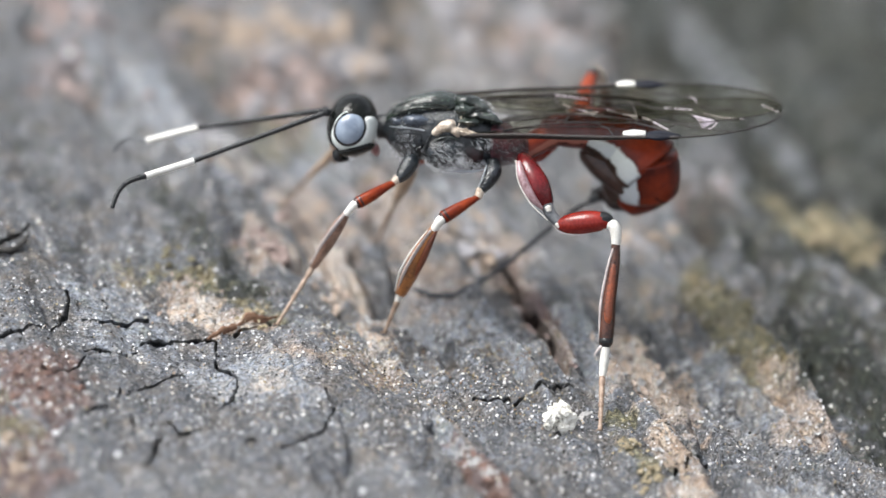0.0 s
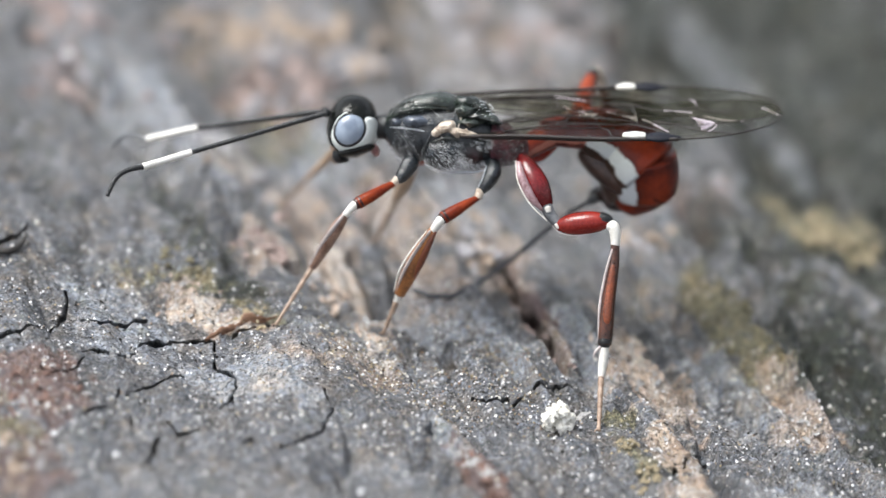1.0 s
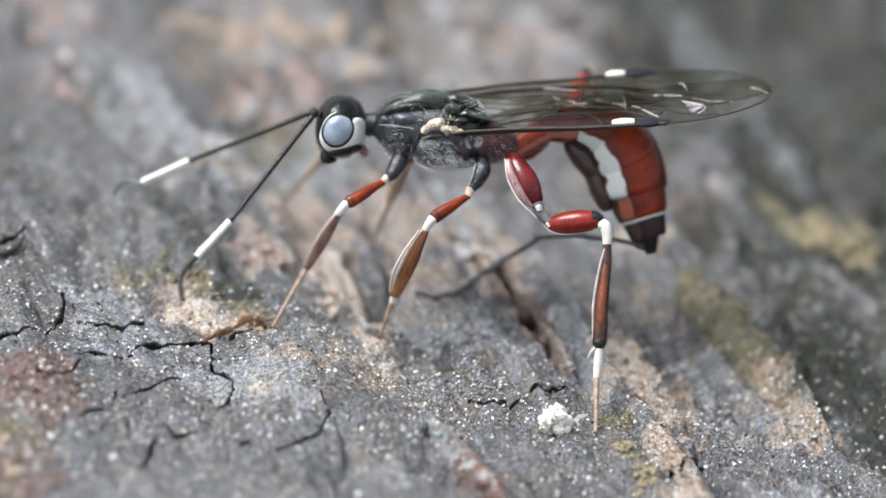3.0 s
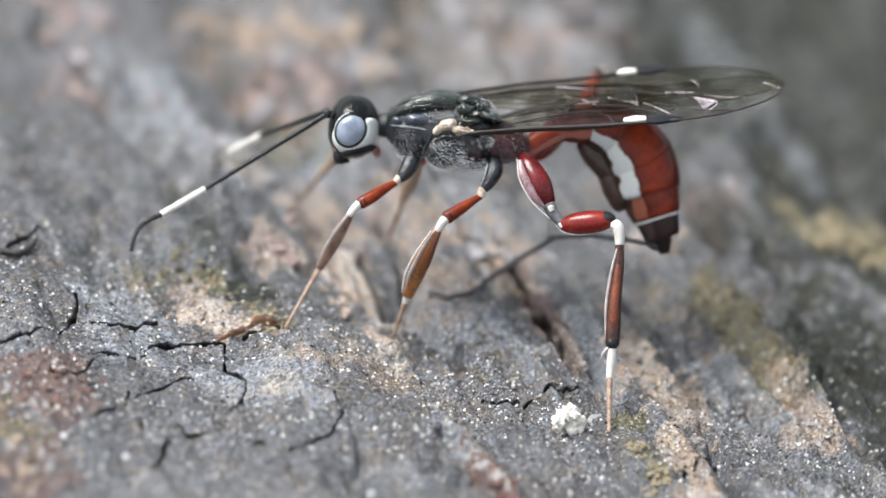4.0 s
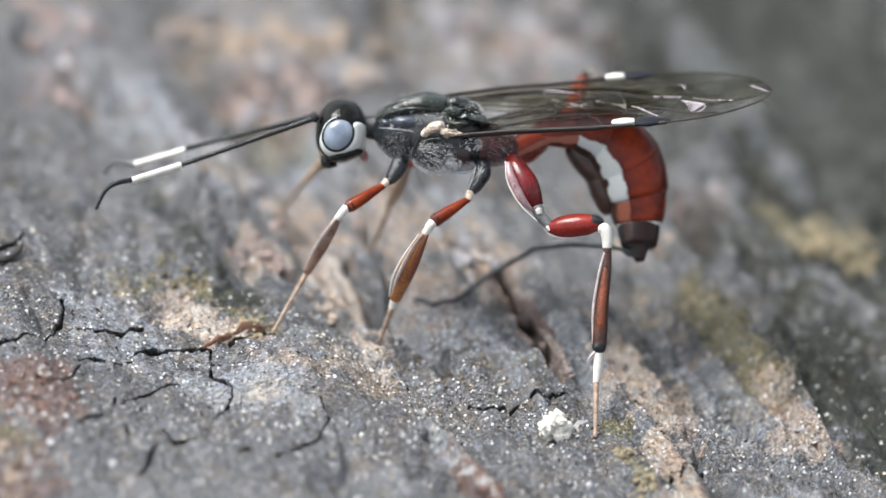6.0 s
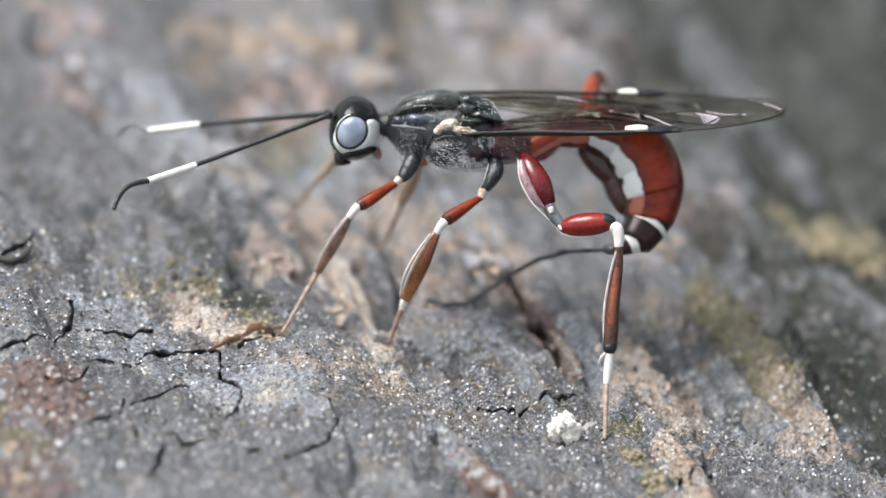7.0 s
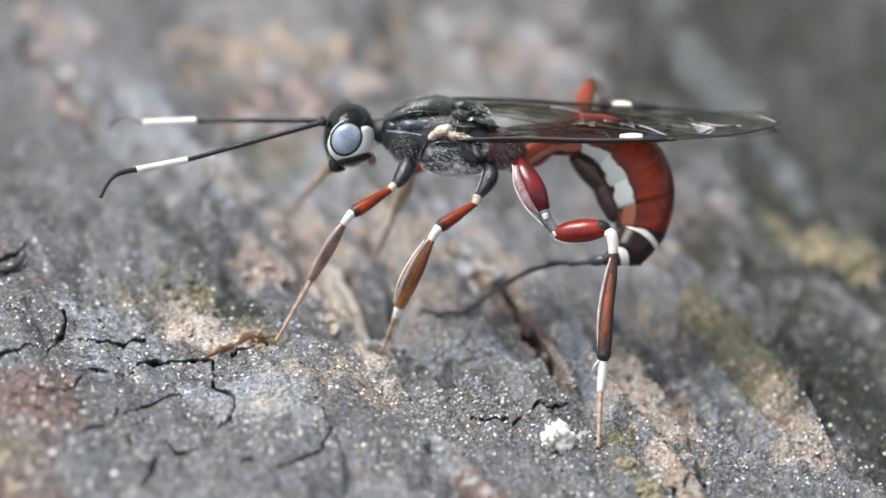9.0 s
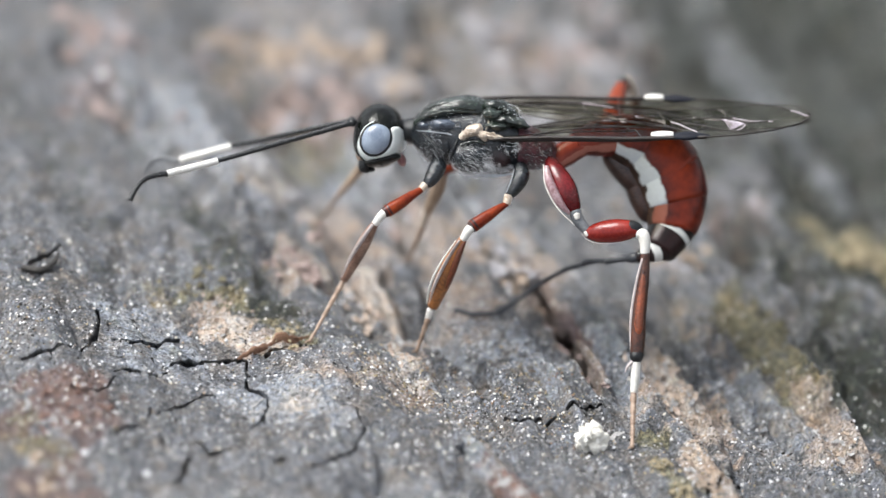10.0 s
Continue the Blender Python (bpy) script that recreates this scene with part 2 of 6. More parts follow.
def tube(points, radii, around=12, count=None, flat=1.0, rough=0.0, seed=0):
    """A rounded tube along points, radii in between; flat widens it across the drawing plane."""
    rng = np.random.RandomState(seed)
    count = count or 4 * len(points)
    rows = spline([(*a, r) for a, r in zip(points, radii)], count)
    verts, faces = [], []
    for i, (x, y, z, r) in enumerate(rows):
        t = Vector(rows[min(i + 1, count - 1)][:3] - rows[max(i - 1, 0)][:3]).normalized()
        side = Vector((0, 1, 0)) - t * t.y
        if side.length < 0.05:
            side = Vector((1, 0, 0)) - t * t.x
        side.normalize()
        up = t.cross(side)
        for k in range(around):
            a = 2 * math.pi * k / around
            rr = max(r, 0.002) * (1 + rough * rng.uniform(-1, 1))
            verts.append(tuple(Vector((x, y, z)) + side * math.cos(a) * rr * flat + up * math.sin(a) * rr))
    for i in range(count - 1):
        for k in range(around):
            q = (k + 1) % around
            faces.append((i * around + k, i * around + q, (i + 1) * around + q, (i + 1) * around + k))
    first, last = rows[0], rows[-1]
    d0 = Vector(rows[0][:3] - rows[1][:3]).normalized() * first[3] * 0.5
    d1 = Vector(rows[-1][:3] - rows[-2][:3]).normalized() * last[3] * 0.5
    verts += [tuple(Vector(first[:3]) + d0), tuple(Vector(last[:3]) + d1)]
    e0, e1 = len(verts) - 2, len(verts) - 1
    for k in range(around):
        q = (k + 1) % around
        faces.append((e0, q, k))
        faces.append((e1, (count - 1) * around + k, (count - 1) * around + q))
    return verts, faces


def ellipsoid(c, r, turn=(0, 0, 0), rings=14, around=22, power=1.0):
    m = Euler([radians(a) for a in turn]).to_matrix()
    verts, faces = [], []
    for i in range(1, rings):
        f = math.pi * i / rings
        for k in range(around):
            a = 2 * math.pi * k / around
            v = [math.sin(f) * math.cos(a), math.sin(f) * math.sin(a), math.cos(f)]
            v = [math.copysign(abs(q) ** power, q) for q in v]
            verts.append(tuple(Vector(c) + m @ Vector((v[0] * r[0], v[1] * r[1], v[2] * r[2]))))
    top, low = len(verts), len(verts) + 1
    verts += [tuple(Vector(c) + m @ Vector((0, 0, r[2]))), tuple(Vector(c) - m @ Vector((0, 0, r[2])))]
    for i in range(rings - 2):
        for k in range(around):
            q = (k + 1) % around
            faces.append((i * around + k, (i + 1) * around + k, (i + 1) * around + q, i * around + q))
    for k in range(around):
        q = (k + 1) % around
        faces.append((top, k, q))
        faces.append((low, (rings - 2) * around + q, (rings - 2) * around + k))
    return verts, faces


def rumple(piece, amount, size, seed=0):
    """Uneven the surface of a piece by smooth noise of the given size."""
    verts, faces = piece
    o = Vector((seed * 3.7, seed * 1.3, 0))
    return [tuple(Vector(v) + amount * noise.noise_vector(Vector(v) / size + o) + 0.5 * amount * noise.noise_vector(Vector(v) * 2.7 / size + o)) for v in verts], faces


def join(*pieces):
    verts, faces = [], []
    for v, f in pieces:
        o = len(verts)
        verts += v
        faces += [tuple(i + o for i in q) for q in f]
    return verts, faces


def trunk_loft(stations, around=28, power=0.85):
    """Body shell: stations are (x, top, bottom, half width, middle depth)."""
    rows = spline(stations, 5 * len(stations))
    verts, faces = [], []
    for x, top, low, half, mid in rows:
        for k in range(around):
            a = 2 * math.pi * k / around
            cs, sn = math.cos(a), math.sin(a)
            cs = math.copysign(abs(cs) ** power, cs)
            sn = math.copysign(abs(sn) ** power, sn)
            verts.append((x, mid + half * cs, (top + low) / 2 + (top - low) / 2 * sn))
    n = len(rows)
    for i in range(n - 1):
        for k in range(around):
            q = (k + 1) % around
            faces.append((i * around + k, (i + 1) * around + k, (i + 1) * around + q, i * around + q))
    faces.append(tuple(range(around)))
    faces.append(tuple(reversed(range((n - 1) * around, n * around))))
    return verts, faces


# ---- the bark: one sheet of relief ----
class Lattice:
    """Smooth lattice noise on arrays, seeded."""

    def __init__(self, seed):
        self.g = np.random.RandomState(seed).rand(256, 256) * 2 - 1

    def __call__(self, x, y):
        xi, yi = np.floor(x).astype(int), np.floor(y).astype(int)
        fx, fy = x - xi, y - yi
        fx, fy = fx * fx * (3 - 2 * fx), fy * fy * (3 - 2 * fy)
        g = self.g
        a, b = g[xi % 256, yi % 256], g[(xi + 1) % 256, yi % 256]
        c, d = g[xi % 256, (yi + 1) % 256], g[(xi + 1) % 256, (yi + 1) % 256]
        return (a * (1 - fx) + b * fx) * (1 - fy) + (c * (1 - fx) + d * fx) * fy


LAT = [Lattice(s) for s in range(11, 17)]


def fbm(x, y, k, octaves=4):
    total, amp = 0, 1.0
    for o in range(octaves):
        total = total + amp * LAT[(k + o) % 6](x * 2 ** o + 37.3 * o + 91 * k, y * 2 ** o + 11.7 * o + 53 * k)
        amp *= 0.5
    return total / 1.6


GRAIN = (-0.34, 0.94)
FEET = [(-4.736, 1.523), (-1.681, 1.9), (4.401, -2.136), (-4.654, 9.46), (-1.988, 7.592), (5.802, 12.868)]
CRACKS = []


def crack(width, depth, *pts):
    CRACKS.append((width, depth, [tuple(p) for p in pts]))


crack(0.1, 0.35, (-12.499, -1.722), (-12.046, -1.409), (-11.653, -1.334), (-11.286, -1.016), (-10.979, -0.575), (-10.782, -0.379), (-10.660, 0.181), (-10.612, 0.679), (-10.616, 1.241), (-10.702, 1.625))
crack(0.08, 0.28, (-10.140, 0.208), (-9.701, 0.088), (-9.321, 0.315), (-8.988, 0.559), (-8.725, 0.982), (-8.368, 0.929))
crack(0.13, 0.4, (-8.472, -0.246), (-8.200, -0.031), (-7.879, -0.041), (-7.420, 0.316), (-6.919, 0.534))
crack(0.06, 0.25, (-6.919, 0.534), (-6.628, 0.490), (-6.429, 0.327))
crack(0.11, 0.4, (-5.918, 0.807), (-5.594, 0.778), (-5.288, 1.186), (-4.931, 1.569))
crack(0.07, 0.3, (-6.460, 0.302), (-6.384, -0.032), (-6.389, -0.370), (-6.377, -1.051), (-6.237, -1.384), (-5.994, -1.520), (-5.772, -1.956), (-5.699, -2.253), (-5.750, -2.632), (-5.863, -3.008))
crack(0.05, 0.2, (-5.863, -3.008), (-6.075, -3.592), (-6.378, -3.833))
crack(0.06, 0.28, (-8.657, -3.350), (-8.228, -2.646), (-7.851, -2.319), (-7.553, -1.964), (-7.244, -1.837))
crack(0.07, 0.28, (-8.924, -3.282), (-8.942, -3.802), (-8.992, -4.039))
crack(0.11, 0.3, (-8.516, -4.828), (-8.436, -5.184))
crack(0.05, 0.2, (-9.806, -4.856), (-9.434, -4.648), (-9.222, -4.347))
crack(0.11, 0.4, (-7.741, -5.613), (-7.820, -6.204), (-7.942, -6.841), (-8.033, -7.420))
crack(0.08, 0.28, (-7.546, -4.514), (-7.344, -4.891), (-7.173, -5.242), (-6.940, -5.236), (-6.637, -5.075))
crack(0.09, 0.3, (-5.408, -5.746), (-5.152, -5.583))
crack(0.1, 0.38, (-4.372, -5.891), (-4.001, -5.420), (-3.700, -5.102), (-3.437, -5.066), (-3.269, -4.902))
crack(0.06, 0.28, (-3.269, -4.902), (-3.207, -4.207), (-3.109, -3.663), (-3.007, -3.267))
crack(0.06, 0.25, (-3.153, -2.936), (-3.205, -2.671), (-3.257, -2.398))
crack(0.05, 0.2, (-10.002, -1.582), (-9.629, -1.282), (-9.302, -1.447))
crack(0.05, 0.2, (-9.015, -1.534), (-8.807, -1.101), (-8.575, -0.762))
crack(0.06, 0.25, (-11.050, -3.365), (-10.735, -3.457), (-10.371, -3.126), (-10.106, -2.434), (-9.979, -1.945))
crack(0.06, 0.28, (0.859, -1.032), (1.364, -1.520), (1.844, -1.191), (2.329, -0.687))
crack(0.05, 0.25, (2.628, -0.009), (2.899, 0.008), (3.227, 0.269), (3.653, 0.004))
crack(0.07, 0.28, (6.437, -4.041), (6.751, -3.952), (7.152, -2.211), (7.414, -2.315))
crack(0.1, 0.35, (1.930, 6.549), (2.059, 6.191), (2.189, 5.883), (2.317, 5.480), (2.447, 5.209), (2.572, 4.791), (2.717, 4.496), (2.857, 4.040), (2.987, 3.107), (3.128, 2.737), (3.265, 2.300))
crack(0.12, 0.4, (-12.717, 3.527), (-12.487, 3.701), (-12.257, 3.892), (-12.124, 4.293), (-11.995, 4.754))
crack(0.26, 0.55, (1.680, 6.734), (2.006, 5.936), (2.411, 5.104), (2.873, 3.123), (3.487, 1.186))
crack(0.45, 0.35, (5.178, 6.266), (6.973, 1.187), (7.985, -5.890))
crack(0.5, 0.35, (7.096, 4.592), (9.654, -1.304), (11.067, -6.102))
crack(0.4, 0.3, (-4.101, 5.290), (-2.757, 3.240), (-1.035, 1.487))
crack(0.45, 0.35, (-2.565, 6.837), (-1.051, 3.881), (0.258, 1.241))
crack(0.7, 0.45, (-12.996, 19.217), (-10.193, 13.477), (-7.772, 8.857), (-5.785, 4.527))
crack(0.8, 0.45, (-9.111, 22.225), (-6.202, 15.972), (-3.772, 8.763))
crack(0.8, 0.5, (-1.741, 26.418), (-0.694, 19.028), (2.020, 14.232))
crack(0.9, 0.6, (5.462, 28.477), (6.106, 21.802), (8.033, 8.984), (10.377, 3.058))
crack(0.35, 0.3, (-0.218, -3.738), (0.708, -6.070), (1.758, -8.684))
crack(0.4, 0.3, (9.270, 10.075), (10.798, 4.543), (12.613, 1.876))


PATCHES = []


def patch(kind, x, y, rx, ry, turn=0.0, strength=1.0, lift=0.0):
    """A worn, grown-over, paler or darker spot: kind of surface, middle, radii, turn in degrees, cover and height."""
    PATCHES.append((kind, x, y, rx, ry, radians(turn), strength, lift))


patch("tan", -7.451, 2.363, 0.75, 1.9, 28, 0.95, 0.06)
patch("tan", -6.052, 1.483, 1.2, 0.5, -14, 0.85, 0.05)
patch("tan", -4.856, 5.990, 1.0, 1.6, 10, 0.85, 0.1)
patch("tan", -2.969, 5.918, 0.95, 3.2, 22, 1, 0.1)
patch("tan", 5.785, 1.833, 1.15, 3.4, 18, 1, 0.12)
patch("tan", 6.466, -3.139, 0.9, 1.5, 18, 0.8, 0.15)
patch("tan", 3.031, 3.052, 0.5, 2.4, 20, 0.6, 0.2)
patch("tan", 10.529, -0.132, 1.2, 1.0, 20, 0.7, 0.1)
patch("tan", -2.301, -0.099, 2.2, 1.3, 0, 0.6)
patch("moss", 11.755, 13.279, 1.8, 2.2, 20, 0.95, 0.2)
patch("moss", 8.386, 5.371, 0.8, 3.4, 22, 0.75, 0.15)
patch("moss", 6.410, 6.126, 1.2, 1.8, 0, 0.4)
patch("moss", -7.867, 3.350, 1.8, 1.4, 0, 0.5)
patch("moss", 5.433, -3.453, 0.45, 1.6, 25, 0.9, 0.1)
patch("rust", -11.227, -4.073, 2.0, 2.2, 0, 0.85)
patch("rust", -11.471, -7.804, 1.4, 2.6, 0, 0.75)
patch("moss", -11.770, -5.741, 0.9, 2.6, 10, 0.5)
patch("pale", -11.120, -6.201, 0.6, 2.0, 10, 0.5)
patch("rust", 1.169, -6.274, 0.5, 2.4, 20, 0.9, 0.12)
patch("rust", 2.575, 4.973, 0.5, 3.2, 21, 0.8, 0.1)
patch("pale", -9.538, 1.415, 1.7, 1.5, 0, 0.6)
patch("pale", -5.177, -2.163, 1.7, 1.6, 30, 0.85)
patch("pale", 8.346, 0.863, 1.4, 4.0, 20, 0.42)
patch("pale", 10.206, -4.994, 1.8, 1.6, 20, 0.6)
patch("tan", 9.974, 1.214, 0.35, 1.8, 24, 0.6, 0.1)
patch("tan", 6.853, -5.140, 0.8, 1.4, 22, 0.8, 0.1)
patch("pale", 4.174, 2.812, 1.0, 2.8, 20, 0.85)
patch("pale", 1.560, 2.510, 1.0, 2.2, 20, 0.6)
patch("pale", -0.392, 3.711, 1.2, 3.0, 20, 0.75)
patch("pale", -9.243, -0.995, 1.8, 0.9, 0, 0.5)
patch("pale", 9.318, 24.447, 0.9, 9.0, 22, 0.5)
patch("pale", -9.951, 16.333, 1.4, 8.5, 24, 0.6, 0.3)
patch("pale", 8.469, 7.291, 1.0, 5.0, 22, 0.35, 0.4)
patch("rust", -5.206, 18.082, 2.2, 3.0, 0, 0.6)
patch("rust", -11.703, 15.398, 1.4, 2.5, 0, 0.5)
patch("tan", 1.201, 23.093, 5.0, 6.0, 20, 0.4)
patch("tan", -6.570, 21.831, 3.4, 5.0, 0, 0.4)
patch("tan", -2.915, 19.101, 2.0, 3.0, 0, 0.32)
patch("moss", -5.321, 15.613, 1.4, 2.5, 20, 0.5)
patch("rust", 8.051, 13.123, 1.3, 3.0, 20, 0.35)
# darker spots, several of them sunk below the bark around them
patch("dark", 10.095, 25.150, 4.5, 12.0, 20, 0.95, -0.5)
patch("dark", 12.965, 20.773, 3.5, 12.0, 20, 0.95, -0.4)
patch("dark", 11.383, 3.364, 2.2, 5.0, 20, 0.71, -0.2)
patch("dark", 7.792, 7.403, 0.8, 4.0, 20, 0.22)
patch("tan", -3.777, 9.100, 1.2, 3.4, 20, 0.75)
patch("tan", -1.070, 7.589, 1.4, 3.4, 20, 0.6)
patch("pale", -2.735, 7.047, 1.0, 3.0, 20, 0.4)
patch("pale", -3.887, 13.913, 1.4, 3.0, 20, 0.6)
patch("pale", 0.610, 10.292, 1.6, 3.4, 20, 0.6)
patch("tan", -1.590, 10.092, 1.2, 3.0, 20, 0.6)
patch("tan", 1.598, 7.016, 1.3, 3.0, 20, 0.5)
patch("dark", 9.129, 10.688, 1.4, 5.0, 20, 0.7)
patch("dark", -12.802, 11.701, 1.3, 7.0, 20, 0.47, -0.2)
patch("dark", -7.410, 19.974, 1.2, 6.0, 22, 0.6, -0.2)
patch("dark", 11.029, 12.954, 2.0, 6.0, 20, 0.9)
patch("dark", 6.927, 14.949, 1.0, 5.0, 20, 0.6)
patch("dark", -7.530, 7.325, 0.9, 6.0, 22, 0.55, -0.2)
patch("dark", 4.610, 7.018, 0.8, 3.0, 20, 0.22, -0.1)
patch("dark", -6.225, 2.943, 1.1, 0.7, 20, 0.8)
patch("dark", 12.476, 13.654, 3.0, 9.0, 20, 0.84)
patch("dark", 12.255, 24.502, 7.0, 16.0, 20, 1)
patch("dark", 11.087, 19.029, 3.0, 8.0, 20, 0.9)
patch("dark", -10.769, 11.369, 1.0, 6.0, 22, 0.28)
patch("cream", 5.715, 2.267, 0.75, 2.4, 18, 0.65)
patch("cream", 6.107, -2.085, 0.55, 1.0, 18, 0.65)
patch("cream", 6.777, -5.109, 0.45, 1.2, 20, 0.58)
patch("cream", -7.001, 1.845, 0.9, 0.9, 0, 0.85)
patch("cream", -5.766, 1.143, 0.8, 0.4, 0, 0.85)
patch("cream", -2.920, 5.950, 0.5, 2.4, 22, 0.9)
patch("cream", -2.089, 2.124, 0.4, 1.2, 22, 0.8)
patch("cream", -4.698, 6.180, 0.7, 1.0, 10, 0.7)
patch("cream", -4.932, -2.457, 0.7, 0.6, 30, 0.6)
patch("cream", -2.155, 0.760, 1.2, 0.7, 10, 0.45)
patch("dark", -1.183, 25.759, 0.8, 4.0, 20, 0.7)
patch("tan", -0.642, 4.863, 0.8, 2.6, 20, 0.5)
patch("pale", 0.585, 2.392, 0.9, 2.2, 20, 0.45)
patch("tan", -1.357, 1.764, 0.5, 1.5, 20, 0.5)
patch("pale", 0.218, -4.007, 0.3, 2.6, 20, 0.85, 0.06)
patch("tan", 0.439, -3.525, 0.2, 2.2, 20, 0.6)
patch("dark", 11.736, 5.901, 2.6, 4.0, 20, 0.59)
patch("dark", 9.851, 5.113, 0.5, 3.2, 20, 0.25, -0.15)
patch("dark", 7.083, 4.017, 0.5, 0.9, 60, 0.32, -0.15)
patch("tan", 6.719, 5.431, 0.5, 2.0, 22, 0.45)
patch("rust", 3.354, 2.689, 0.25, 2.0, 20, 0.8, 0.1)
patch("dark", 2.799, 3.535, 0.25, 2.4, 20, 0.48, -0.15)
patch("pale", 12.109, 25.077, 0.7, 8.0, 24, 0.3)
patch("dark", 13.339, 16.216, 2.2, 6.0, 20, 0.8)
patch("dark", 7.356, 26.301, 1.6, 6.0, 20, 0.6)
patch("dark", -11.539, -6.589, 0.8, 2.0, 10, 0.5)
patch("cream", -6.040, 11.670, 1.0, 1.6, 0, 0.7)
patch("cream", -4.789, -2.128, 0.5, 0.7, 20, 0.55)
patch("pale", 7.775, 2.908, 0.5, 2.2, 20, 0.6)
patch("pale", 8.872, 1.769, 0.35, 2.6, 20, 0.6)
patch("dark", 8.373, 1.649, 0.2, 2.6, 20, 0.36, -0.1)
patch("moss", -7.380, 3.280, 1.1, 0.9, -20, 0.75)
patch("moss", -5.394, 2.062, 0.9, 0.5, -20, 0.6)
patch("moss", 5.022, -1.499, 0.5, 0.7, 20, 0.8)
patch("moss", 6.220, -3.568, 0.5, 0.9, 20, 0.7)
patch("cream", 5.619, 1.837, 0.5, 1.6, 18, 0.58)
patch("rust", 6.059, 0.498, 0.3, 0.7, 0, 0.45)
patch("pale", -9.746, -0.549, 0.9, 0.9, 0, 0.5)
patch("pale", -5.481, -0.271, 0.8, 0.7, 0, 0.5)
patch("pale", -7.734, 0.263, 1.4, 0.8, 0, 0.5)


def masks(x, y):
    out = {k: np.zeros_like(x) for k in ("tan", "rust", "moss", "pale", "dark", "cream")}
    lift = np.zeros_like(x)
    wob = fbm(x / 0.9, y / 0.9, 2, 4)
    for kind, cx, cy, rx, ry, turn, strength, up in PATCHES:
        dx, dy = x - cx, y - cy
        u = dx * math.cos(turn) + dy * math.sin(turn)
        v = -dx * math.sin(turn) + dy * math.cos(turn)
        r = np.sqrt((u / rx) ** 2 + (v / ry) ** 2) + 0.7 * wob
        f = np.clip((1.3 - r) / 0.8, 0, 1)
        f = f * f * (3 - 2 * f)
        out[kind] = np.maximum(out[kind], f * strength)
        lift += f * up
    return out, lift


def cell_gap(x, y, seed):
    """Distance to the border between the cells of a scattered net."""
    rng = np.random.RandomState(seed)
    ox, oy = rng.rand(64, 64), rng.rand(64, 64)
    xi, yi = np.floor(x).astype(int), np.floor(y).astype(int)
    f1, f2 = np.full_like(x, 9.0), np.full_like(x, 9.0)
    for dx in (-1, 0, 1):
        for dy in (-1, 0, 1):
            cx, cy = xi + dx, yi + dy
            d = np.hypot(cx + ox[cx % 64, cy % 64] - x, cy + oy[cx % 64, cy % 64] - y)
            f2 = np.minimum(f2, np.maximum(f1, d))
            f1 = np.minimum(f1, d)
    return f2 - f1


def crack_cut(x, y, thin):
    """Depth of the thin or of the broad cracks."""
    cut = np.zeros_like(x)
    for width, depth, pts in CRACKS:
        if (width < 0.2) != thin:
            continue
        lo_x, hi_x = min(p[0] for p in pts) - 1, max(p[0] for p in pts) + 1
        lo_y, hi_y = min(p[1] for p in pts) - 1, max(p[1] for p in pts) + 1
        sel = (x > lo_x) & (x < hi_x) & (y > lo_y) & (y < hi_y)
        if not sel.any():
            continue
        px, py = x[sel], y[sel]
        px, py = px + 0.04 * fbm(px / 0.3, py / 0.3, 1, 3), py + 0.08 * fbm(px / 0.3, py / 0.3, 4, 3)
        best = np.full_like(px, 9.0)
        for (ax, ay), (bx, by) in zip(pts[:-1], pts[1:]):
            dx, dy = bx - ax, by - ay
            f = np.clip(((px - ax) * dx + (py - ay) * dy) / (dx * dx + dy * dy), 0, 1)
            best = np.minimum(best, np.hypot(px - ax - f * dx, (py - ay - f * dy) * 0.55))
        wide = width * 0.55 * (1 + (1.1 if thin else 0.6) * fbm(px / 0.5, py / 0.5, 3, 2))
        groove = np.exp(-(best / ((0.72 if thin else 1.1) * wide)) ** (6 if thin else 4)) * depth * (1.5 if thin else 1.4)
        cut[sel] = np.maximum(cut[sel], groove) if thin else cut[sel] + groove - 0.05 * np.exp(-((best - 0.25) / 0.15) ** 2)
    return cut


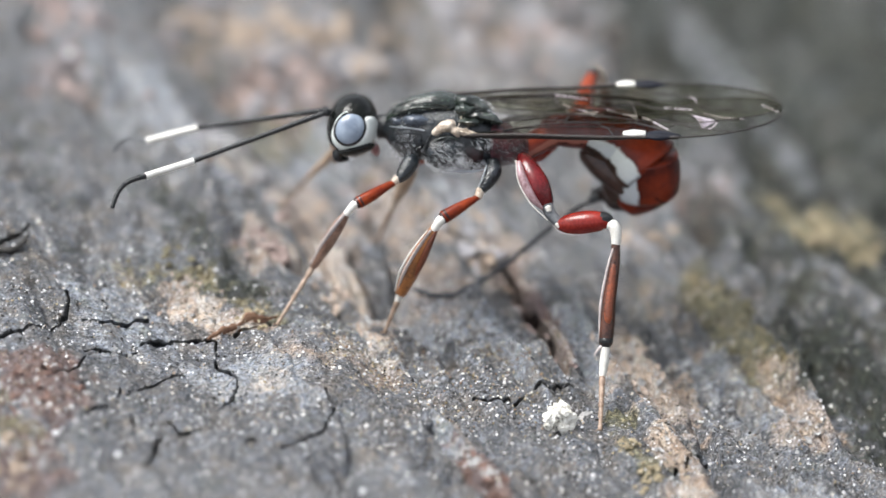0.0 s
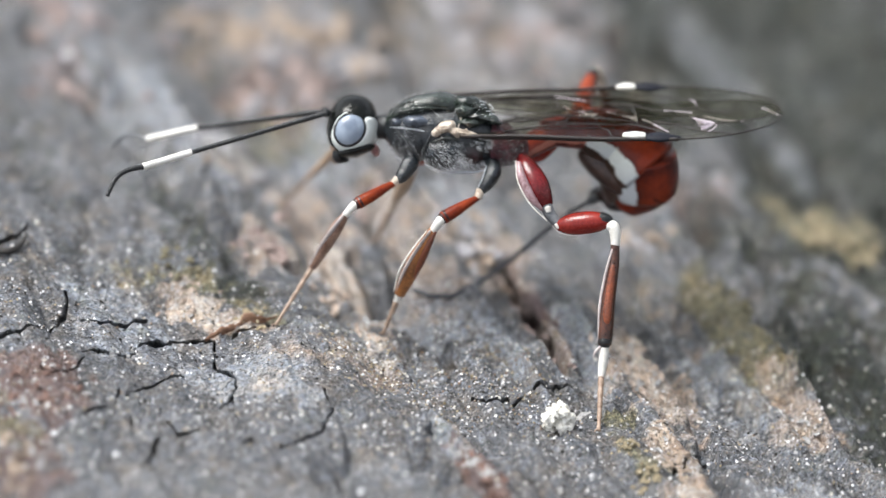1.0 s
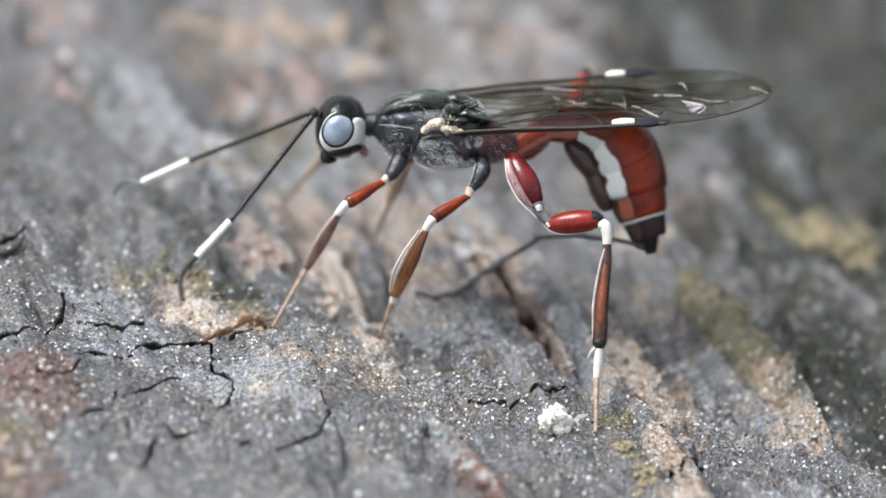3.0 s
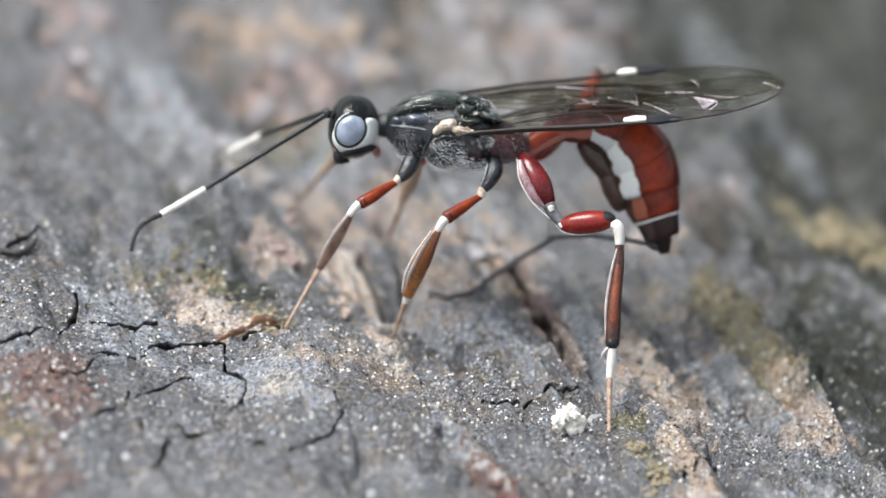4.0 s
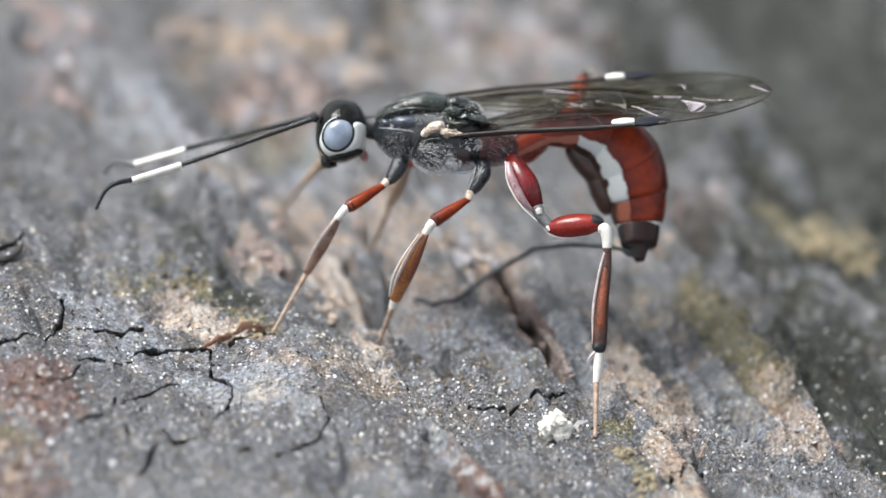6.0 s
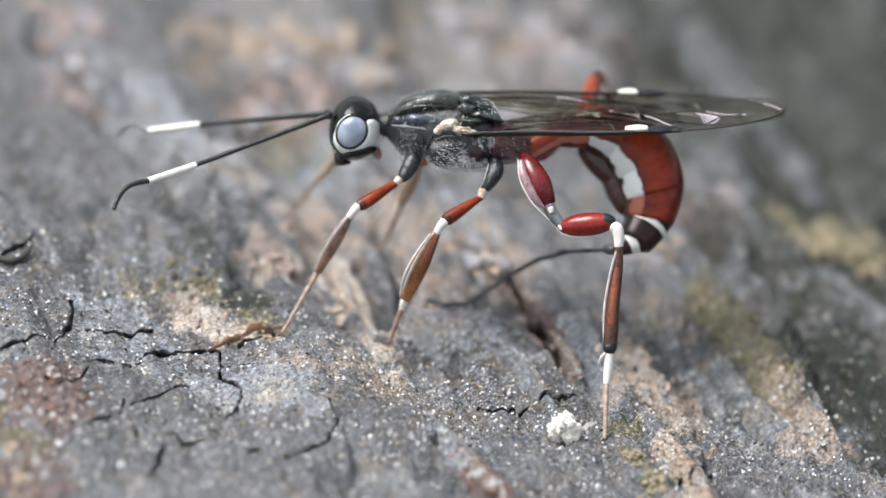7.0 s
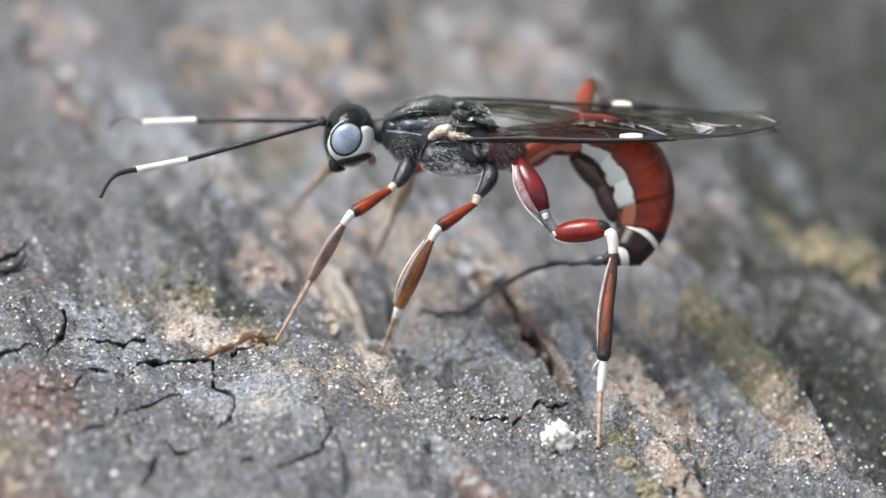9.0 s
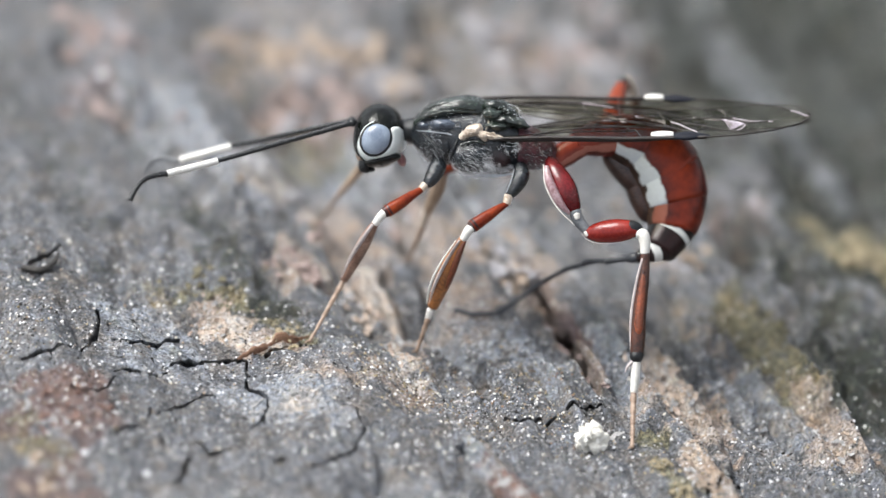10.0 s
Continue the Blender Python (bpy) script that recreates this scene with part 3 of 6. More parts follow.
def bark_height(x, y, carve=True):
    """Height of the bark over a flat z, in millimetres."""
    along = x * GRAIN[0] + y * GRAIN[1]
    cross = x * GRAIN[1] - y * GRAIN[0]
    cross = cross + 0.7 * fbm(x / 5, y / 5, 1, 2)
    h = 0.9 * fbm(cross / 3.6, along / 14.0, 0, 2)
    groove = np.abs(fbm(cross / 2.2, along / 11.0, 3, 3))
    h = h - 0.8 * np.exp(-(groove / 0.09) ** 2) * np.clip(0.5 + 1.3 * fbm(x / 6, y / 9, 5, 2), 0, 1)
    step = fbm(cross / 1.1, along / 4.0, 4, 3)
    h = h + 0.30 * np.tanh(3 * step) * np.clip(0.65 + x / 14, 0.4, 1)
    layer = fbm(cross / 0.85, along / 9.0, 2, 2)
    h = h + 0.20 * np.tanh(5 * layer) * np.clip(0.45 + x / 9, 0.2, 1.5)
    fibre = fbm(cross / 0.36, along / 5.0, 1, 3)
    h = h + 0.15 * np.tanh(3 * fibre) * np.clip(0.5 + x / 9, 0.15, 1)
    h = h + 0.085 * fbm(x / 0.45, y / 0.5, 5, 4)
    wx, wy = cross / 1.7 + 0.35 * fbm(x / 0.8, y / 0.8, 0, 3), along / 2.4 + 0.35 * fbm(x / 0.8, y / 0.8, 2, 3)
    gap = cell_gap(wx, wy, 5)
    open_ = np.clip(1.6 * fbm(x / 3.0, y / 3.0, 1, 2) + 0.25, 0, 1)
    h = h - 0.10 * open_ * np.exp(-(gap / 0.035) ** 2)
    calm = np.ones_like(x)
    for fx, fy in FEET:
        calm = calm * (1 - np.exp(-((x - fx) ** 2 + (y - fy) ** 2) / 0.9))
    h = h * calm
    h = h + 0.05 * fbm(x / 0.12, y / 0.13, 2, 2)
    if carve:
        h = h - crack_cut(x, y, True) - crack_cut(x, y, False)
    far = np.maximum(np.hypot(x, y * 0.8) - 40, 0)
    return h - SLOPE * x - 0.0016 * far ** 2


def graded(inner_lo, inner_hi, step, outer_lo, outer_hi):
    mid = list(np.arange(inner_lo, inner_hi, step))
    lows, highs, s = [], [], step
    v = inner_lo
    while v > outer_lo:
        s *= 1.16
        v -= s
        lows.append(v)
    s, v = step, mid[-1]
    while v < outer_hi:
        s *= 1.05 if v < 40 else 1.2
        v += s
        highs.append(v)
    return np.array(lows[::-1] + mid + highs)


def build_bark():
    xs = graded(-15.5, 15.5, 0.032, -150, 150)
    ys = graded(-8.0, 8.0, 0.045, -150, 150)
    gx, gy = np.meshgrid(xs, ys)
    cover, lift = masks(gx, gy)
    gz = bark_height(gx, gy) + lift
    GROUND.update(x=xs, y=ys, z=gz)
    # thin cracks run in under the plate behind them
    co = np.stack([gx, gy + 1.3 * crack_cut(gx, gy, True), gz], -1).reshape(-1, 3) * MM
    ny, nx = gx.shape
    idx = np.arange(ny * nx).reshape(ny, nx)
    quads = np.stack([idx[:-1, :-1], idx[:-1, 1:], idx[1:, 1:], idx[1:, :-1]], -1).reshape(-1, 4)
    me = bpy.data.meshes.new("bark")
    me.vertices.add(len(co))
    me.vertices.foreach_set("co", co.ravel())
    me.loops.add(quads.size)
    me.loops.foreach_set("vertex_index", quads.ravel())
    me.polygons.add(len(quads))
    me.polygons.foreach_set("loop_start", np.arange(0, quads.size, 4))
    me.polygons.foreach_set("loop_total", np.full(len(quads), 4))
    me.polygons.foreach_set("use_smooth", np.ones(len(quads), bool))
    for name, f in cover.items():
        me.attributes.new(name, "FLOAT", "POINT").data.foreach_set("value", f.ravel())
    me.materials.append(BARK)
    me.update(calc_edges=True)
    me.validate()
    return tagged(new("ground", me), "weathered grey bark with cracks, ridges and tan worn spots", "bark", kind="structure")



GROUND = {}


def bark_at(x, y):
    """Height of the built bark at a place, from its own grid."""
    xs, ys, z = GROUND["x"], GROUND["y"], GROUND["z"]
    i = min(max(int(np.searchsorted(xs, x)) - 1, 0), len(xs) - 2)
    k = min(max(int(np.searchsorted(ys, y)) - 1, 0), len(ys) - 2)
    f, g = (x - xs[i]) / (xs[i + 1] - xs[i]), (y - ys[k]) / (ys[k + 1] - ys[k])
    return float((z[k, i] * (1 - f) + z[k, i + 1] * f) * (1 - g) + (z[k + 1, i] * (1 - f) + z[k + 1, i + 1] * f) * g)


ground = build_bark()


# ---- the wasp, drawn in its own side plane: x to the tail, y away, z up the side plane ----
LEAN = pose(0, 0, 0, -TILT)


wasp = tagged(new("ichneumon_wasp"), "black and red parasitic wasp with white-banded antennae, standing on bark", "wasp")
wasp.matrix_basis = LEAN

MID = 1.3            # depth of the body's middle plane


DOWN_SHINE_EDGE = cuticle("silver_edge", (0.45, 0.49, 0.54), (0.72, 0.76, 0.80), 0.35)
DOWN_EDGE = cuticle("grey_edge", (0.22, 0.24, 0.26), (0.48, 0.51, 0.54), 0.35)

THROAT = cuticle("pinkish_skin", (0.30, 0.13, 0.13), (0.46, 0.26, 0.25), 0.4, 2600, 14000, 0.012)

# head
hc = (-2.582, 1.3, 7.038)
head = part("head", mesh_of("head", *ellipsoid(hc, (0.73, 1.12, 0.92), (0, 8, 0), 28, 44, 0.9), [HEAD_BLACK]), wasp, "glossy black head")
EYE_AT = (-2.640, 6.918)
ORBIT = [(92, 0.510), (123, 0.480), (149, 0.472), (172, 0.474), (199, 0.575), (219, 0.640), (244, 0.690), (260, 0.666), (280, 0.560), (303, 0.615), (324, 0.735), (340, 0.835), (360, 0.870), (378, 0.855), (390, 0.740), (400, 0.570)]


def eye_reach(a, grow=0.0):
    """Half width of the eye towards the angle a: a leaning oval."""
    d = a - radians(58)
    p, q = 0.495 + grow, 0.425 + grow
    return p * q / math.hypot(q * math.cos(d), p * math.sin(d))


def head_side(x, z):
    """Depth of the head's near side at a place of the side plane."""
    c, d = math.cos(radians(8)), math.sin(radians(8))
    u, v = x - hc[0], z - hc[2]
    u, v = abs(u * c - v * d) / 0.73, abs(u * d + v * c) / 0.92
    return hc[1] - 1.12 * max(0.02, 1 - u ** 2.22 - v ** 2.22) ** 0.45


def orbit():
    """The white band that runs in front of, under and behind the eye."""
    steps, across = 90, 8
    verts, faces = [], []
    for i in range(steps + 1):
        deg = ORBIT[0][0] + (ORBIT[-1][0] - ORBIT[0][0]) * i / steps
        a = radians(deg)
        r0 = eye_reach(a, 0.012)
        r1 = max(r0 + 0.01, float(np.interp(deg, [q[0] for q in ORBIT], [q[1] for q in ORBIT])))
        for k in range(across + 1):
            f = k / across
            r = r0 + (r1 - r0) * f
            x, z = EYE_AT[0] + r * math.cos(a), EYE_AT[1] + r * math.sin(a)
            edge = min(1.0, 4 * f + 0.3, 4 * (1 - f)) * min(1.0, i / 4, (steps - i) / 4)
            verts.append((x, head_side(x, z) + 0.03 - 0.085 * edge, z))
    m = across + 1
    for i in range(steps):
        for k in range(across):
            a = i * m + k
            faces.append((a, a + m, a + m + 1, a + 1))
    return verts, faces


part("eye_ring", mesh_of("eye_ring", *orbit(), [ORBIT_WHITE]), head, "white ring round the eye")
part("eye_rim", mesh_of("eye_rim", *ellipsoid((EYE_AT[0], 0.36, EYE_AT[1]), (0.452, 0.23, 0.522), (0, 32, 0), 20, 30), [BLACK]), head, "thin black rim of the eye")
part("eye", mesh_of("eye", *ellipsoid((EYE_AT[0], 0.34, EYE_AT[1]), (0.420, 0.25, 0.490), (0, 32, 0), 24, 36), [EYE]), head, "blue-grey compound eye")
part("far_orbit", mesh_of("far_orbit", *tube([(-3.13, 2.0, 7.30), (-3.09, 2.0, 7.50), (-3.00, 1.95, 7.68), (-2.84, 1.9, 7.83)], [0.02, 0.045, 0.05, 0.02], 8, 20), [ORBIT_WHITE]), head, "white ring of the far eye")
part("throat_skin", mesh_of("throat_skin", *ellipsoid((-1.94, 1.5, 6.36), (0.13, 0.3, 0.2), (0, -20, 0)), [THROAT]), head, "pinkish skin under the neck")
part("eye", mesh_of("eye", *ellipsoid((-2.713, 2.3, 6.932), (0.43, 0.26, 0.50), (0, 14, 0)), [EYE]), head, "blue-grey compound eye")
jaw = join(tube([(-2.931, 1, 6.387), (-2.996, 1, 6.129), (-2.867, 1, 6.001)], [0.2, 0.16, 0.05]), tube([(-2.776, 1.3, 6.328), (-2.871, 1.2, 6.101), (-2.706, 1, 6.065)], [0.16, 0.12, 0.04]))
part("mandible", mesh_of("mandible", *jaw, [BLACK]), head)
part("palp", mesh_of("palp", *tube([(-3.0, 1.2, 6.29), (-3.10, 1.3, 6.20), (-3.14, 1.4, 6.07), (-3.06, 1.5, 5.95)], [0.06, 0.05, 0.045, 0.02]), [TAN]), head, "tan feeler at the mouth")
part("cheek", mesh_of("cheek", *ellipsoid((-2.46, 0.78, 6.34), (0.55, 0.42, 0.17), (0, -13, 0)), [HEAD_BLACK]), head, "glossy black cheek")
part("face", mesh_of("face", *rumple(ellipsoid((-3.04, 1.3, 6.60), (0.22, 0.62, 0.44), (0, -10, 0)), 0.03, 0.2), [TAN]), head, "pale tan face plate")
for bead in ((-2.319, 0.95, 7.706), (-2.13, 1.25, 7.65), (-2.263, 1.55, 7.739)):
    part("ocellus", mesh_of("ocellus", *ellipsoid(bead, (0.1, 0.1, 0.09), (0, 0, 0), 8, 12), [HEAD_BLACK]), head, "small shiny simple eye")

# black lobes lightened to blue: their highlight is in the base colour
LOBE_SHEEN = cuticle("blue_black_lobe_sheen", (0.012, 0.016, 0.022), (0.09, 0.11, 0.145), 0.2, 2600, 16000, 0.03, coat=0.6, sheen=0.1, broad=0.06, streak=(2.0, 1, 1))

# thorax
neck = part("neck", mesh_of("neck", *tube([(-2.163, 1.3, 6.942), (-1.808, 1.3, 7.006), (-1.485, 1.3, 7.006)], [0.5, 0.34, 0.44], 16, 12), [BLACK]), wasp, "thin black neck")
shell = trunk_loft([(-1.696, 7.232, 6.784, 0.3, MID),
                    (-1.504, 7.52, 6.464, 0.55, MID),
                    (-1.104, 7.744, 6.048, 0.8, MID),
                    (-0.576, 7.808, 6.016, 0.95, MID)])
pronotum = part("pronotum", mesh_of("pronotum", *rumple(shell, 0.03, 0.25, 2), [PLEURA]), wasp, "downy black front of the thorax")
shell = trunk_loft([(-0.736, 7.68, 6.368, 0.88, MID),
                    (-0.448, 7.84, 5.968, 1.0, MID),
                    (0.256, 7.808, 5.776, 1.05, MID),
                    (0.896, 7.584, 5.744, 1.0, MID),
                    (1.312, 7.36, 5.888, 0.86, MID),
                    (1.504, 7.168, 6.016, 0.6, MID)])
thorax = part("thorax", mesh_of("thorax", *shell, [PLEURA]), wasp, "downy blue-black side of the thorax")
shell = trunk_loft([(-1.6, 7.36, 7.008, 0.45, MID),
                    (-1.28, 7.68, 7.168, 0.75, MID),
                    (-0.704, 7.936, 7.264, 0.98, MID),
                    (-0.064, 8.032, 7.264, 1.0, MID),
                    (0.352, 7.936, 7.12, 0.85, MID),
                    (0.48, 7.712, 7.232, 0.6, MID)])
part("back_shield", mesh_of("back_shield", *rumple(shell, 0.035, 0.22, 1), [SCUTUM]), thorax, "shiny green-black back shield")
part("scutellum", mesh_of("scutellum", *ellipsoid((0.871, 1.3, 7.523), (0.5, 0.66, 0.36), (0, 22, 0)), [SCUTUM]), thorax, "green-black scutellum")
part("post_scutellum", mesh_of("post_scutellum", *ellipsoid((1.227, 1.3, 7.329), (0.3, 0.6, 0.24), (0, 30, 0)), [SCUTUM]), thorax)
for a_, b_, c_ in (((-1.35, 0.62, 7.569), (-0.706, 0.42, 7.756), (0.193, 0.5, 7.726)), ((-1.252, 0.5, 7.405), (-0.625, 0.32, 7.529), (0.257, 0.38, 7.498))):
    part("ridge", mesh_of("ridge", *tube([a_, b_, c_], [0.02, 0.045, 0.02], 8, 24, rough=0.25, seed=3), [SCUTUM]), thorax, "fine shining ridge")
part("side_plate", mesh_of("side_plate", *ellipsoid((0.032, 0.55, 6.25), (0.62, 0.4, 0.5), (0, 12, 0)), [PLEURA]), thorax, "downy grey side plate")
HOLLOW = cuticle("red_black_cuticle", (0.003, 0.0015, 0.0015), (0.024, 0.006, 0.008), 0.2, 2600, 15000, 0.03, coat=0.3)
part("side_plate", mesh_of("side_plate", *rumple(ellipsoid((0.80, 0.56, 6.27), (0.42, 0.26, 0.36), (0, 24, 0)), 0.05, 0.3, 5), [HOLLOW]), thorax, "glossy red-black hollow of the side")
part("side_plate", mesh_of("side_plate", *ellipsoid((1.02, 0.50, 6.52), (0.34, 0.3, 0.16), (0, 38, 0)), [PLEURA]), thorax, "downy grey side plate")
for ax_, az_, rx_, rz_, tn_, dp_ in ((0.72, 7.70, 0.34, 0.16, 14, 0.62), (1.05, 7.52, 0.36, 0.15, 24, 0.66), (0.62, 7.42, 0.26, 0.20, 0, 0.40), (0.98, 7.26, 0.34, 0.14, 16, 0.42), (1.36, 7.22, 0.32, 0.13, 26, 0.55), (0.74, 7.10, 0.30, 0.11, 8, 0.34)):
    part("axilla", mesh_of("axilla", *rumple(ellipsoid((ax_, dp_, az_), (rx_ * 1.15, 0.22, rz_), (0, tn_, 0), 18, 28), 0.07, 0.2, 4), [SCUTUM]), thorax, "green-black fold behind the back shield")
part("lateral_lobe", mesh_of("lateral_lobe", *ellipsoid((-1.30, 0.72, 7.14), (0.20, 0.22, 0.13), (0, 10, 0), 14, 20), [LOBE_SHEEN]), thorax, "small side lobe with a painted bluish sheen")
part("lateral_lobe", mesh_of("lateral_lobe", *rumple(ellipsoid((-0.74, 0.56, 7.15), (0.44, 0.34, 0.20), (0, 6, 0), 18, 28), 0.03, 0.2, 8), [LOBE_SHEEN]), thorax, "side lobe of the back with a painted bluish sheen")
lump = join(ellipsoid((0.09, 0.20, 6.98), (0.29, 0.15, 0.15), (0, -24, 0)), ellipsoid((-0.17, 0.22, 6.84), (0.15, 0.12, 0.12), (0, -20, 0)), ellipsoid((0.36, 0.2, 6.85), (0.20, 0.12, 0.13), (0, 30, 0)),
            ellipsoid((0.64, 0.2, 6.80), (0.30, 0.10, 0.075), (0, 6, 0)), tube([(0.3, 0.16, 6.95), (0.6, 0.14, 6.88), (1.05, 0.16, 6.76)], [0.03, 0.035, 0.015], 8, 16), tube([(0.42, 0.3, 7.0), (0.50, 0.3, 7.18), (0.54, 0.35, 7.32)], [0.02, 0.022, 0.012], 8, 12))
rub = np.random.RandomState(8)
lump = rumple(([tuple(np.array(q) + rub.normal(0, 0.009, 3)) for q in lump[0]], lump[1]), 0.05, 0.15, 6)
part("wing_root", mesh_of("wing_root", *lump, [HORN]), thorax, "pale horn-coloured wing root")
part("groove", mesh_of("groove", *tube([(0.386, 0.85, 7.832), (0.482, 0.6, 7.536), (0.449, 0.45, 7.243), (0.225, 0.36, 7.113)], [0.03, 0.045, 0.04, 0.02], 8, 16), [VEIN]), thorax)
part("collar_edge", mesh_of("collar_edge", *tube([(-1.512, 0.75, 6.993), (-1.107, 0.47, 6.955), (-0.625, 0.36, 6.888), (-0.257, 0.3, 6.791)], [0.012, 0.02, 0.024, 0.012], 8, 20), [DOWN_EDGE]), thorax, "pale edge of the collar")
part("seam", mesh_of("seam", *tube([(-0.353, 0.27, 6.726), (-0.481, 0.3, 6.438), (-0.561, 0.38, 6.151)], [0.03, 0.035, 0.03], 8, 14), [BLACK]), thorax)
part("seam", mesh_of("seam", *tube([(-1.349, 0.6, 6.926), (-0.995, 0.42, 6.569), (-0.674, 0.42, 6.055)], [0.02, 0.03, 0.02], 8, 14), [BLACK]), thorax)
part("seam", mesh_of("seam", *tube([(-0.304, 0.22, 6.564), (0.096, 0.2, 6.676), (0.449, 0.2, 6.596)], [0.03, 0.05, 0.03], 8, 14), [SCUTUM]), thorax)
# solid pale line for the highlight on the downy lower edge
part("plate_edge_shine", mesh_of("plate_edge_shine", *tube([(-0.337, 0.3, 6.438), (-0.289, 0.42, 6.023), (0.064, 0.62, 5.785), (0.739, 0.68, 5.706), (1.189, 0.68, 5.77)], [0.012, 0.035, 0.05, 0.045, 0.02], 8, 30), [DOWN_SHINE_EDGE]), thorax, "shine of the downy lower edge as a pale line")
shell = trunk_loft([(1.184, 7.264, 5.92, 0.8, MID),
                    (1.616, 7.2, 5.888, 0.85, MID),
                    (2.096, 6.944, 5.952, 0.7, MID),
                    (2.432, 6.656, 6.112, 0.4, MID)])
propodeum = part("propodeum", mesh_of("propodeum", *rumple(shell, 0.035, 0.2, 3), [MAROON]), wasp, "dull maroon rear of the thorax")


# legs: each one is a hip with its joints as parts
def leg(joints, spec):
    """joints: named points; spec: (name, label, material, points, radii)."""
    hip = None
    for name, label, mat, pts, rad in spec:
        me = mesh_of(name, *tube(pts, rad, 14, 5 * len(pts)), [mat])
        ob = part(name, me, hip or wasp, label)
        hip = hip or ob
        joints.append((ob, pts[0], pts[-1]))
    return joints


def claws(foot, d=(-0.12, 0, -0.02)):
    x, y, z = foot
    return join(tube([(x, y, z), (x + d[0] * 0.6, y - 0.05, z + 0.03), (x + d[0], y - 0.09, z - 0.03)], [0.035, 0.025, 0.008], 6),
                tube([(x, y, z), (x + d[0] * 0.6, y + 0.05, z + 0.03), (x + d[0], y + 0.09, z - 0.03)], [0.035, 0.025, 0.008], 6))


def tarsus_tube(a, b, radii):
    """Five jointed foot segments in a row."""
    pts, rad = [], []
    for i in range(6):
        f = i / 5
        p = Vector(a).lerp(Vector(b), f)
        r = radii[0] + (radii[1] - radii[0]) * f
        pts += [tuple(p)]
        rad += [r * 0.82]
        if i < 5:
            pts += [tuple(Vector(a).lerp(Vector(b), f + 0.14))]
            rad += [r * 0.98]
    return pts, rad


def make_leg(kind, spec, foot_from, foot, radii):
    joints = []
    leg(joints, spec)
    first = joints[0][0]
    pts, rad = tarsus_tube(foot_from, foot, radii)
    me = mesh_of("tarsus", *join(tube(pts, rad, 10, 44), claws(foot)), [TAN])
    joints.append((part("tarsus", me, first, "tan jointed foot"), foot_from, foot))
    tagged(first, kind)
    return joints


fore_near = make_leg("slender foreleg, black at the hip", [
    ("leg", "", PLEURA, [(-0.869, 0.9, 6.16), (-0.964, 0.7, 5.899), (-1.156, 0.55, 5.608), (-1.316, 0.5, 5.446)], [0.22, 0.25, 0.20, 0.11]),
    ("trochanter", "pale hip ring", HORN, [(-1.284, 0.5, 5.511), (-1.412, 0.45, 5.382)], [0.12, 0.11]),
    ("femur", "orange-red thigh", RED_LEG, [(-1.396, 0.45, 5.382), (-1.668, 0.35, 5.236), (-2.019, 0.2, 5.026), (-2.402, 0.1, 4.817)], [0.09, 0.13, 0.17, 0.19]),
    ("femur_tip", "dark end of the thigh", RED_DARK, [(-2.29, 0.1, 4.881), (-2.466, 0.1, 4.785)], [0.185, 0.16]),
    ("knee", "white knee", WHITE, [(-2.338, 0.1, 4.865), (-2.529, 0.05, 4.736), (-2.754, 0.1, 4.481)], [0.12, 0.125, 0.10]),
    ("tibia", "brown shin with a pale shine strip in front", SHIN_GREY, [(-2.722, 0.1, 4.529), (-2.952, 0.4, 4.194), (-3.284, 0.9, 3.681), (-3.701, 1.5, 3.019)], [0.1, 0.17, 0.19, 0.12]),
    # sky reflected along the shin's front, put in as a pale strip
    ("tibia_shine", "sky shine on the shin front as a pale strip", PALE_SPUR_SHINE, [(-2.801, 0.05, 4.48), (-3.078, 0.3, 4.129), (-3.41, 0.8, 3.681), (-3.763, 1.4, 3.084)], [0.045, 0.065, 0.065, 0.035]),
], (-3.701, 1.5, 3.019), (-4.736, 1.023, 1.345), (0.085, 0.05))
